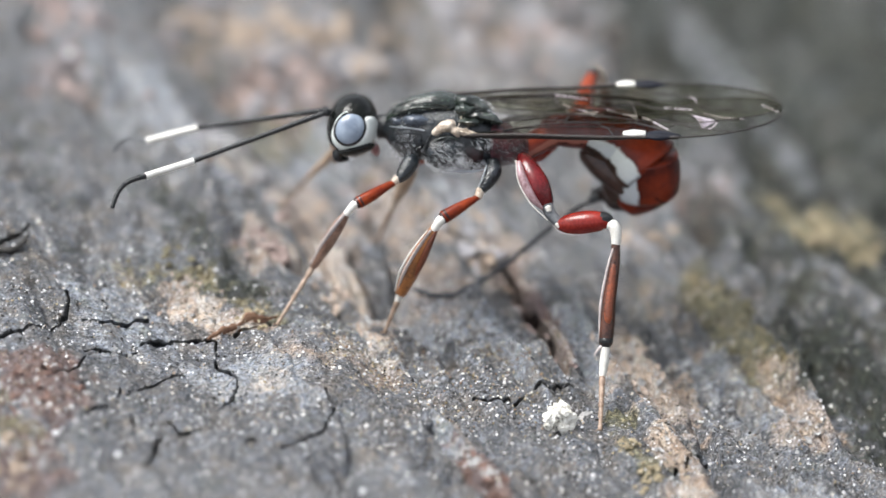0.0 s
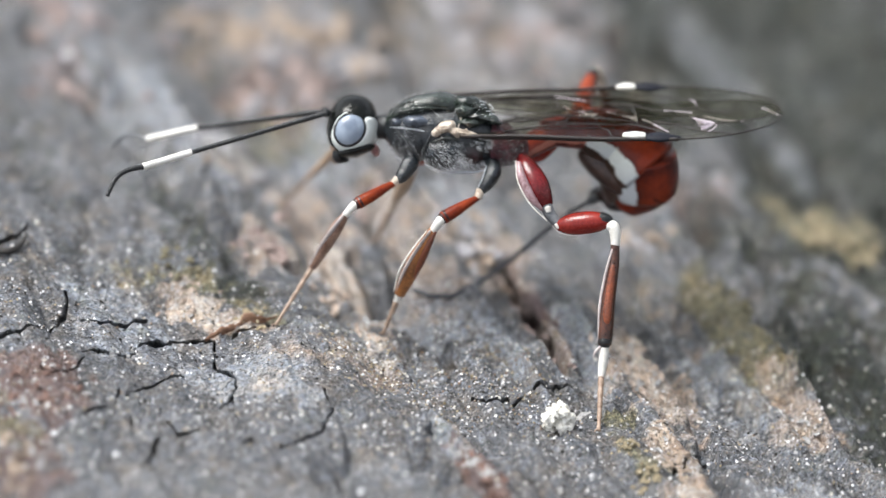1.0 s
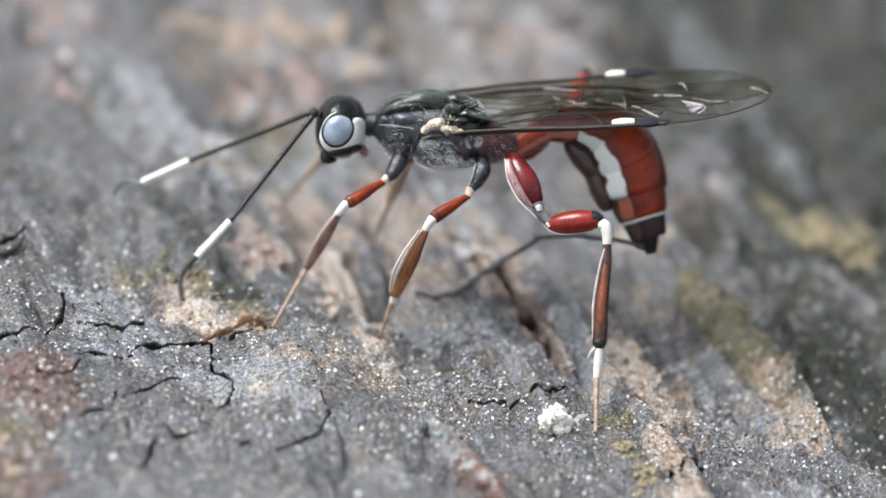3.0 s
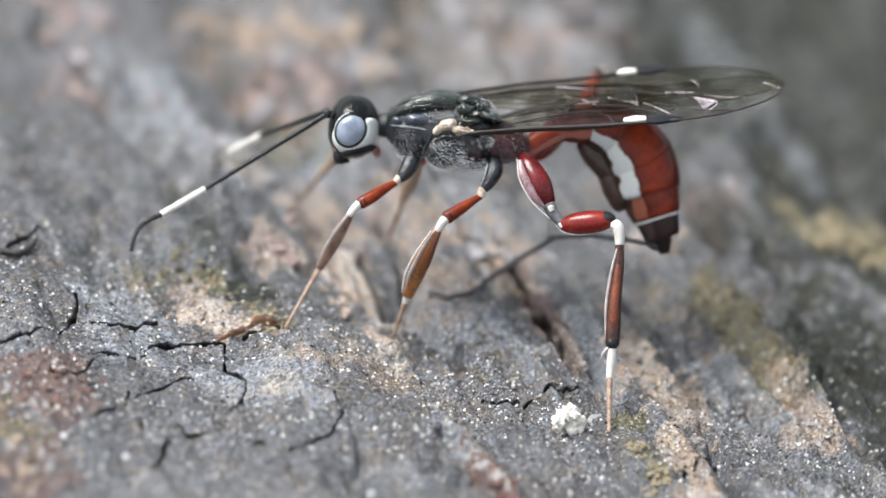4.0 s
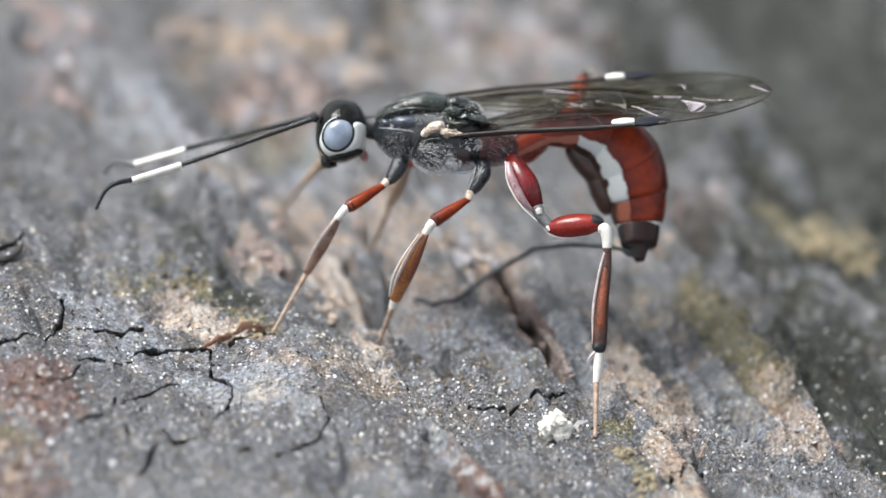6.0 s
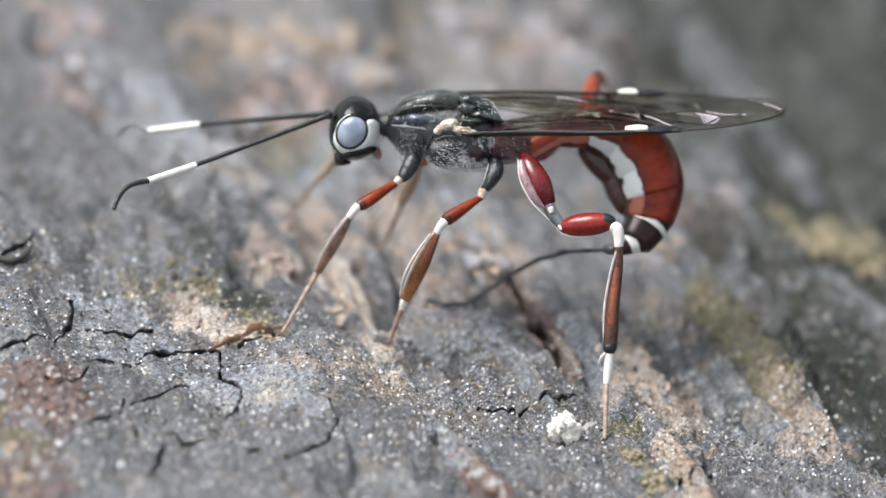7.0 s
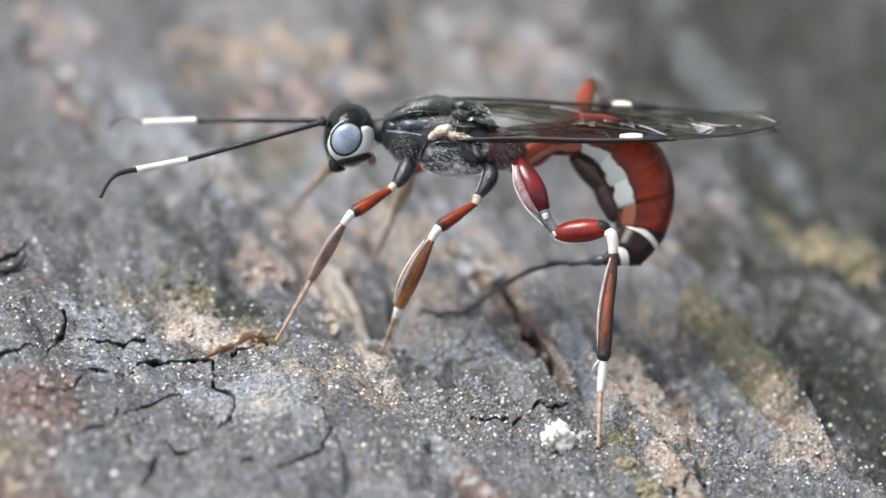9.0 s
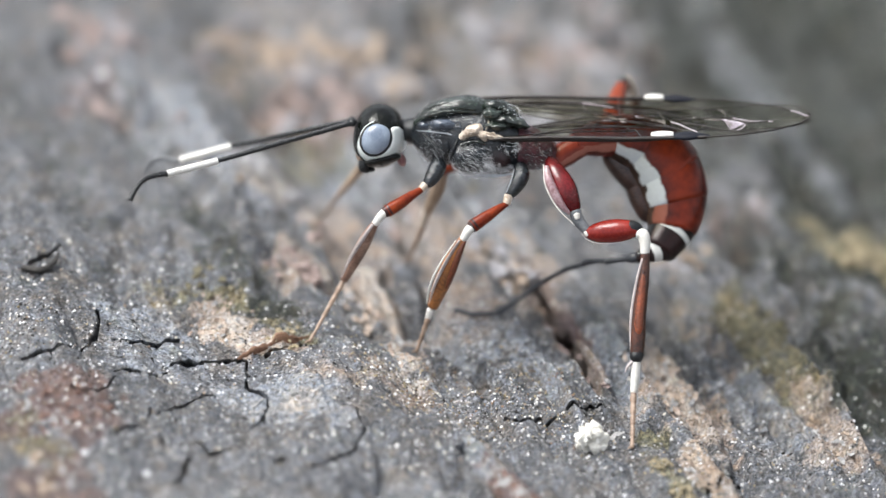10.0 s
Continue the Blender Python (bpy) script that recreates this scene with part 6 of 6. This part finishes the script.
twig = tagged(new("twig", mesh_of("twig", *tube([(x, y, bark_at(x, y) + 0.08 + 0.05 * i) for i, (x, y) in enumerate(tw)], [0.09, 0.1, 0.09, 0.03], 8, 16, rough=0.15), [FIBRE])),
              "short dark curled bark fibre", "fibre")


def scatter(name, count, lo, hi, sizes, mats, weights, seed, label):
    """Loose grains lying on the bark, too many to count."""
    rng = np.random.RandomState(seed)
    x = rng.uniform(lo[0], hi[0], count)
    y = rng.uniform(lo[1], hi[1], count)
    keep = fbm(x / 1.6, y / 2.2, 3, 3) + rng.uniform(-0.5, 0.5, count) > -0.05
    x, y = x[keep], y[keep]
    cover, lift = masks(x[None, :], y[None, :])
    keep = cover["dark"][0] < 0.2
    x, y, lift = x[keep], y[keep], lift[0][keep]
    z = bark_height(x[None, :], y[None, :])[0] + lift
    verts, faces, fm = [], [], []
    box = [(1, 0, 0), (-1, 0, 0), (0, 1, 0), (0, -1, 0), (0, 0, 1), (0, 0, -1)]
    tri = [(0, 2, 4), (2, 1, 4), (1, 3, 4), (3, 0, 4), (2, 0, 5), (1, 2, 5), (3, 1, 5), (0, 3, 5)]
    pick = rng.choice(len(mats), len(x), p=weights)
    for i in range(len(x)):
        r = sizes[0] + (sizes[1] - sizes[0]) * rng.rand() ** 2.2
        m = Euler(rng.uniform(0, 6.3, 3)).to_matrix()
        o = len(verts)
        for b in box:
            q = m @ Vector((b[0] * r * rng.uniform(0.5, 1.2), b[1] * r * rng.uniform(0.6, 1.3), b[2] * r * rng.uniform(0.4, 1.0)))
            verts.append((x[i] + q.x, y[i] + q.y, z[i] + r * 0.45 + q.z))
        faces += [tuple(o + k for k in t) for t in tri]
        fm += [int(pick[i])] * 8
    return tagged(new(name, mesh_of(name, verts, faces, mats, fm, False)), label, "grains", kind="stuff")


# the white share: pale flecks, and the bark's sparkle put in as grains
scatter("bark_grains", 20000, (-15, -8), (15, 9), (0.014, 0.068), [GLINT_WHITE, FLAKE, FLAKE_PALE, LICHEN, FIBRE], [0.24, 0.10, 0.34, 0.06, 0.26], 4,
        "fine pale, golden and dark grains on the bark")
scatter("ochre_grains", 1500, (-3.5, -2.6), (3.6, 2.4), (0.015, 0.06), [LICHEN, FLAKE_ORANGE, CRUMB], [0.5, 0.3, 0.2], 6,
        "ochre and cream grains on the bark below the wasp")
scatter("far_grains", 1500, (-16, 8), (17, 34), (0.05, 0.26), [FLAKE, FLAKE_PALE, FLAKE_PINK, MOSS, FIBRE], [0.3, 0.2, 0.25, 0.15, 0.1], 8,
        "scattered pale and dark crumbs on far bark")


# ---- hair on the thorax ----
DOWN_PALE = cuticle("whitish_down", (0.55, 0.57, 0.60), (0.85, 0.87, 0.90), 0.3)
DOWN = cuticle("grey_down", (0.16, 0.17, 0.18), (0.32, 0.33, 0.35), 0.3)


def down(parent, centre, radii, count, seed, size, mat=DOWN):
    rng = np.random.RandomState(seed)
    verts, faces = [], []
    c = np.array(centre)
    for i in range(count):
        d = rng.normal(0, 1, 3)
        d[1] = -abs(d[1]) * 0.8
        d /= np.linalg.norm(d)
        p = c + d * np.array(radii)
        nrm = d / np.array(radii)
        nrm /= np.linalg.norm(nrm)
        lay = np.array((0.8, -0.1, -0.5)) + rng.normal(0, 0.35, 3)
        tipv = p + (nrm * 0.45 + lay * 0.6) * size * rng.uniform(0.6, 1.3)
        w = np.array((0.0, 0.0, 0.0036))
        o = len(verts)
        mid = (p + tipv) / 2 + nrm * size * 0.12
        verts += [tuple(p - w), tuple(p + w), tuple(mid + w * 0.8), tuple(mid - w * 0.8), tuple(tipv)]
        faces += [(o, o + 1, o + 2, o + 3), (o + 3, o + 2, o + 4)]
    ob = part("down", mesh_of("down", verts, faces, [mat]), parent, "fine pale down")
    return tagged(ob, kind="stuff")


down(thorax, (0.032, 0.55, 6.25), (0.63, 0.42, 0.51), 800, 1, 0.14)
down(thorax, (0.032, 0.55, 6.25), (0.63, 0.42, 0.51), 260, 21, 0.14, DOWN_PALE)
down(thorax, (0.258, 1.3, 6.748), (1.1, 1.06, 0.9), 380, 2, 0.10)
down(thorax, (1.02, 0.50, 6.52), (0.35, 0.31, 0.17), 200, 7, 0.15, DOWN_PALE)
down(pronotum, (-1.033, 1.3, 6.748), (0.5, 0.86, 0.75), 1300, 3, 0.13)
down(pronotum, (-0.98, 1.3, 6.62), (0.52, 0.88, 0.62), 600, 23, 0.15, DOWN_PALE)
down(thorax, (0.338, 0.8, 6.029), (0.85, 0.5, 0.27), 900, 11, 0.10, DOWN_PALE)
down(thorax, (-0.676, 0.9, 6.965), (0.75, 0.55, 0.10), 260, 12, 0.10, DOWN_PALE)
down(propodeum, (1.743, 1.3, 6.457), (0.62, 0.84, 0.6), 500, 4, 0.10)
down(thorax, (0.10, 0.60, 6.02), (0.62, 0.44, 0.28), 450, 31, 0.16, DOWN_PALE)
down(thorax, (-0.45, 1.3, 7.50), (1.0, 1.0, 0.52), 420, 32, 0.07, DOWN_PALE)
down(thorax, (0.95, 0.7, 7.40), (0.5, 0.4, 0.35), 160, 33, 0.08, DOWN_PALE)
down(propodeum, (1.743, 1.3, 6.457), (0.63, 0.86, 0.6), 260, 34, 0.12, DOWN_PALE)
down(head, (-2.582, 1.3, 7.038), (0.72, 1.12, 0.93), 60, 5, 0.08)


# ---- motion ----
def arc_between(a, b, c, d):
    """The pose that carries the stretch a-b onto c-d, without change of size."""
    a, b, c, d = (Vector(v) * MM for v in (a, b, c, d))
    q = (b - a).rotation_difference(d - c)
    return Matrix.Translation(c) @ q.to_matrix().to_4x4() @ Matrix.Translation(-a)


def along(a, b):
    """The pose of a piece built along +x, laid from a to b, with its +z kept in the drawing plane."""
    a, b = Vector(a) * MM, Vector(b) * MM
    x = (b - a).normalized()
    y = (Vector((0, 1, 0)) - x * x.y).normalized()
    z = x.cross(y)
    m = Matrix((x, y, z)).transposed().to_4x4()
    m.translation = a
    return m


BODY = [(0, 0, 0), (0.5, 0.025, -0.024), (1, 0.041, -0.008), (1.5, -0.048, 0.074), (2, -0.171, 0.111), (3.5, -0.195, 0.123), (4, -0.223, 0.103), (4.5, -0.167, 0.127), (5, -0.064, 0.188), (6.5, -0.205, 0.222), (7, -0.069, 0.32), (7.5, -0.077, 0.315), (8, -0.077, 0.302), (8.5, -0.077, 0.335), (9, -0.028, 0.402), (9.5, -0.191, 0.429), (10, -0.122, 0.426)]
HEAD = [(0, 0, 0), (0.5, 0.023, 0), (1, 0.041, -0.008), (1.5, -0.074, 0), (2, -0.171, 0.061), (3.5, -0.221, 0.025), (4, -0.225, 0.029), (4.5, -0.169, 0.053), (5, -0.066, 0.067), (6.5, -0.23, 0.099), (7, -0.07, 0.197), (7.5, -0.102, 0.168), (8, -0.102, 0.181), (8.5, -0.103, 0.238), (9, -0.03, 0.254), (9.5, -0.216, 0.258), (10, -0.147, 0.253)]
NEAR_SPOT = [(0, 0, 0), (0.5, 0.025, -0.05), (1, 0.066, -0.034), (1.5, -0.074, 0.293), (2, -0.171, 0.282), (3.5, -0.195, 0.465), (4, -0.199, 0.469), (4.5, -0.167, 0.495), (5, -0.064, 0.483), (6.5, -0.179, 0.612), (7, -0.045, 0.441), (7.5, -0.077, 0.535), (8, -0.077, 0.547), (8.5, -0.077, 0.481), (9, 0.021, 0.45), (9.5, -0.143, 0.527), (10, -0.098, 0.522)]
FAR_SPOT = [(0, 0, 0), (0.5, -0.001, -0.074), (1, 0.041, -0.058), (1.5, -0.147, 0.343), (2, -0.195, 0.281), (3.5, -0.27, 0.44), (4, -0.298, 0.444), (4.5, -0.242, 0.469), (5, -0.139, 0.31), (6.5, -0.302, 0.539), (7, -0.069, 0.073), (7.5, -0.152, 0.314), (8, -0.176, 0.35), (8.5, -0.103, 0.139), (9, 0.02, -0.042), (9.5, -0.192, 0.159), (10, -0.122, 0.18)]


def drift(table, t):
    ts = [r[0] for r in table]
    return Vector((float(np.interp(t, ts, [r[1] for r in table])), 0, float(np.interp(t, ts, [r[2] for r in table]))))


NEAR_A = [(0, -7.088, 6, -8.4, 5.568, -9.328, 4.672), (0.5, -7.039, 6.032, -8.415, 5.584, -9.391, 4.736), (0.8, -7.172, 6.202, -8.548, 5.85, -9.46, 5.098), (1, -7.095, 6.256, -8.423, 5.84, -9.399, 5.024),
          (1.2, -7.16, 6.243, -8.504, 5.907, -9.48, 5.139), (1.4, -7.144, 6.247, -8.504, 5.975, -9.464, 5.175), (1.5, -7.184, 6.6, -8.592, 6.344, -9.504, 5.64), (1.6, -6.948, 6.576, -8.26, 6.16, -9.06, 5.456),
          (1.7, -6.696, 5.751, -8.056, 5.095, -8.776, 4.279), (1.8, -5.724, 4.527, -6.524, 3.567, -6.796, 2.527), (1.9, -4.815, 3.67, -5.359, 2.438, -5.455, 1.414), (2, -4.467, 3.453, -5.027, 2.189, -5.059, 1.101)]
NEAR_B = [(2.1, -3.911, 3.358, -4.071, 1.998, -4.039, 0.942), (2.2, -3.898, 3.263, -4.122, 1.903, -4.09, 0.863), (2.8, -5.12, 3.908, -5.76, 2.708, -5.92, 1.508), (3.3, -6.594, 4.744, -7.762, 3.944, -8.306, 2.744),
          (3.5, -6.537, 4.649, -7.641, 3.721, -8.153, 2.489), (3.6, -6.668, 4.426, -7.66, 3.514, -8.092, 2.474), (3.7, -6.256, 4.459, -7.232, 3.563, -7.568, 2.555), (3.8, -6.547, 4.844, -7.747, 3.98, -8.243, 3.036),
          (3.9, -6.742, 5.069, -7.974, 4.301, -8.502, 3.341), (4, -7.033, 5.277, -8.233, 4.557, -9.065, 3.533), (4.2, -7.133, 5.521, -8.381, 4.865, -9.293, 3.905), (4.5, -7.05, 5.679, -8.442, 5.007, -9.322, 4.095)]
NEAR_C = [(4.8, -7.166, 5.812, -8.446, 5.252, -9.326, 4.292), (5, -6.795, 5.404, -8.075, 4.7, -8.891, 3.708), (5.2, -7.185, 5.655, -8.433, 4.999, -9.345, 4.103), (6.3, -7.331, 6.163, -8.707, 5.747, -9.683, 4.931),
          (6.5, -7.273, 6.158, -8.649, 5.71, -9.609, 4.83), (6.7, -7.298, 6.344, -8.674, 5.96, -9.65, 5.208), (6.9, -7.194, 6.097, -8.506, 5.617, -9.386, 4.801), (7.1, -7.124, 6.271, -8.436, 5.855, -9.444, 5.071),
          (7.5, -7.165, 6.387, -8.573, 5.987, -9.533, 5.171), (8, -7.248, 6.344, -8.56, 5.992, -9.536, 5.24)]
NEAR_D = [(8.3, -7.187, 6.538, -8.563, 6.186, -9.571, 5.434), (8.5, -7.231, 6.561, -8.543, 6.241, -9.583, 5.457), (8.8, -7.238, 6.726, -8.614, 6.47, -9.622, 5.75), (9, -7.163, 6.563, -8.555, 6.275, -9.531, 5.507),
          (9.3, -7.249, 6.791, -8.577, 6.439, -9.601, 5.687), (9.6, -7.223, 6.888, -8.583, 6.6, -9.607, 5.928), (10, -7.25, 6.54, -8.626, 6.172, -9.634, 5.42)]
FAR_A = [(0, -7.104, 7.008, -8.576, 6.624, -9.584, 6.368), (0.8, -7.172, 6.97, -8.548, 6.618, -9.54, 6.378), (1, -7.063, 7.024, -8.551, 6.688, -9.591, 6.48), (1.2, -7.16, 7.075, -8.632, 6.851, -9.672, 6.739),
         (1.4, -7.208, 6.823, -8.616, 6.439, -9.624, 6.183), (1.6, -7.204, 6.736, -8.644, 6.384, -9.62, 6.112), (1.8, -7.308, 6.495, -8.684, 5.951, -9.612, 5.567), (2, -7.123, 6.189, -8.467, 5.549, -9.283, 5.101),
         (2.2, -7.098, 5.807, -8.41, 4.991, -9.162, 4.511), (3.3, -7.218, 6.648, -8.626, 6.2, -9.458, 5.992), (3.5, -6.889, 7.081, -8.329, 6.713, -9.065, 6.441), (3.7, -6.32, 6.939, -7.552, 6.587, -8.208, 6.235)]
FAR_B = [(3.9, -6.198, 6.973, -7.27, 6.621, -7.878, 6.317), (4, -5.593, 6.909, -6.553, 6.445, -7.033, 6.077), (4.2, -5.485, 6.817, -6.253, 6.417, -6.573, 6.097), (4.5, -5.594, 6.799, -6.522, 6.287, -7.082, 5.807),
         (4.8, -6.35, 6.58, -7.486, 6.132, -8.206, 5.604), (5, -6.171, 6.06, -7.307, 5.516, -7.995, 4.988), (5.2, -6.753, 6.231, -8.049, 5.655, -8.913, 5.159), (6.3, -7.331, 6.835, -8.803, 6.483, -9.763, 6.259),
         (6.5, -7.241, 7.07, -8.761, 6.75, -9.801, 6.542), (6.9, -7.258, 7.377, -8.666, 7.217, -9.642, 7.089), (7.1, -7.124, 7.391, -8.724, 7.167, -9.684, 7.023), (7.5, -7.165, 7.219, -8.733, 6.947, -9.725, 6.707)]
FAR_C = [(8, -7.248, 7.368, -8.752, 7.176, -9.712, 7.016), (8.3, -7.187, 7.626, -8.787, 7.466, -9.843, 7.37), (8.5, -7.231, 7.777, -8.799, 7.649, -9.871, 7.601), (8.8, -7.238, 8.15, -8.742, 8.086, -9.766, 8.022),
         (9, -7.067, 7.779, -8.667, 7.715, -9.675, 7.651), (9.3, -7.153, 7.431, -8.641, 7.207, -9.681, 7.015), (9.6, -7.127, 7.176, -8.647, 6.856, -9.607, 6.616), (10, -7.058, 7.052, -8.626, 6.62, -9.586, 6.332)]


def antenna_motion(pieces, root, rows, side):
    """Lay root, stem, band and tip along the feeler's joints; where it looks short it points to or from the lens."""
    base, stem, band, tip = pieces
    keys = [[], [], [], []]
    for t, *q in rows:
        here = Matrix.Translation(drift(HEAD, t) * MM).inverted()
        a = Vector(root) + drift(HEAD, t)
        spots = [a]
        for (x, z), size in zip(zip(q[0::2], q[1::2]), (STEM, BAND, TIP)):
            p = spots[-1]
            flat = math.hypot(x - p.x, z - p.z)
            deep = math.sqrt(max(size * size - flat * flat, 0))
            spots.append(Vector((x, p.y + side * min(deep, size * 0.9), z)))
        lay = lambda i: here @ along(spots[i], spots[i + 1])
        keys[0].append((t, here @ along(a, spots[1])))
        for i in range(3):
            keys[i + 1].append((t, lay(i)))
    for ob, k in zip((base, stem, band, tip), keys):
        walk(ob, k)


def blend(a, b, f):
    return [tuple(np.array(p) * (1 - f) + np.array(q) * f) for p, q in zip(a, b)]


CURLS = [(0, CURL_A, OVI_A), (1.1, CURL_A, OVI_A), (1.4, blend(CURL_A, CURL_B, 0.2), blend(OVI_A, OVI_B, 0.2)),
         (1.8, blend(CURL_A, CURL_B, 0.68), blend(OVI_A, OVI_B, 0.68)), (2.2, blend(CURL_A, CURL_B, 0.9), blend(OVI_A, OVI_B, 0.9)),
         (3.3, CURL_B, OVI_B), (4.55, CURL_B, OVI_B), (4.8, CURL_D, blend(OVI_B, OVI_E, 0.3)), (5.0, blend(CURL_D, CURL_E, 0.8), blend(OVI_B, OVI_E, 0.5)), (5.2, blend(CURL_D, CURL_E, 0.6), blend(OVI_B, OVI_E, 0.5)), (6.3, CURL_D, blend(OVI_B, OVI_E, 0.4)), (6.5, CURL_D, blend(OVI_B, OVI_E, 0.5)),
         (6.75, CURL_E, OVI_E), (6.95, blend(CURL_E, CURL_C, 0.8), blend(OVI_E, OVI_C, 0.8)), (7.3, CURL_E, OVI_E), (8.1, CURL_E, OVI_E),
         (8.4, blend(CURL_E, CURL_G, 0.6), blend(OVI_E, OVI_G, 0.6)), (8.75, CURL_G, OVI_G), (9.2, CURL_F, OVI_C), (10, CURL_F, OVI_C)]
TIMES = [r[0] for r in BODY]


def leg_motion(joints):
    """The hip rides with the body, the foot stays where it stands."""
    foot = Vector(joints[-1][2])
    hip = Vector(joints[0][1])
    reach = (foot - hip).length
    keys = [[] for _ in joints]

    def moved(p, t):
        f = min(1.0, (Vector(p) - foot).length / reach)
        return Vector(p) + drift(BODY, t) * f

    for t in TIMES:
        first = None
        for k, (ob, a, b) in enumerate(joints):
            m = arc_between(a, b, moved(a, t), moved(b, t))
            if k == 0:
                first = m
                keys[k].append((t, m))
            else:
                keys[k].append((t, first.inverted() @ m))
    for (ob, _, _), k in zip(joints, keys):
        walk(ob, k)


NEAR_BASE, FAR_BASE = (0.256, 0.2, 6.756), (0.342, 2.5, 7.994)
SPOT_REACH = 5.15


def wing_motion(ob, base, tip, far_side, under=0.0):
    """The wings rise and sink with their spots; half of what parts them is a turn about the line from root to tip."""
    rows = []
    axis = Vector(tip).normalized()
    for t in TIMES:
        d = drift(BODY, t)
        near, far = (drift(NEAR_SPOT, t) - d).z, (drift(FAR_SPOT, t) - d).z
        both, apart = (near + far) / 2, (near - far) / 2
        rise = both + 0.5 * (-apart if far_side else apart)
        up = math.degrees(math.asin(rise / SPOT_REACH)) / math.cos(radians(TILT))
        roll = math.asin(max(-0.4, min(0.4, 0.5 * apart / 0.85)))
        m = Matrix.Translation((Vector(base) + d) * MM) @ pose(0, 0, 0, TILT, 0, 0) @ pose(0, 0, under * MM, 0, -up, 0)
        rows.append((t, m @ Matrix.Rotation(-roll, 4, axis)))
    walk(ob, rows)


def motions():
    for ob in (neck, pronotum, thorax, propodeum):
        walk(ob, [(t, Matrix.Translation(drift(BODY, t) * MM)) for t in TIMES])
    walk(head, [(t, Matrix.Translation(drift(HEAD, t) * MM)) for t in TIMES])
    antenna_motion(near_antenna, (-3.311, 0.7, 7.394), NEAR_A + NEAR_B + NEAR_C + NEAR_D, -1)
    antenna_motion(far_antenna, (-3.366, 1.7, 7.485), FAR_A + FAR_B + FAR_C, 1)
    for joints in (fore_near, mid_near, hind_near, fore_far, mid_far, hind_far):
        leg_motion(joints)
    for i, ob in enumerate(rings):
        walk(ob, [(t, along(c[i], c[i + 1])) for t, c, _ in CURLS])
    hub = [(t, along(o[0], o[1])) for t, _, o in CURLS]
    walk(sheath, hub)
    for i, ob in enumerate(ovi_parts):
        walk(ob, [(t, h.inverted() @ along(o[i], o[i + 1])) for (t, h), (_, _, o) in zip(hub, CURLS)])
    wing_motion(near_wing, NEAR_BASE, (9.408, 1.471, 0), False)
    wing_motion(far_wing, FAR_BASE, (9.322, -0.902, 0), True)
    wing_motion(near_hind_wing, NEAR_BASE, (9.408, 1.471, 0), False, -0.10)
    wing_motion(far_hind_wing, FAR_BASE, (9.322, -0.902, 0), True, -0.10)


motions()
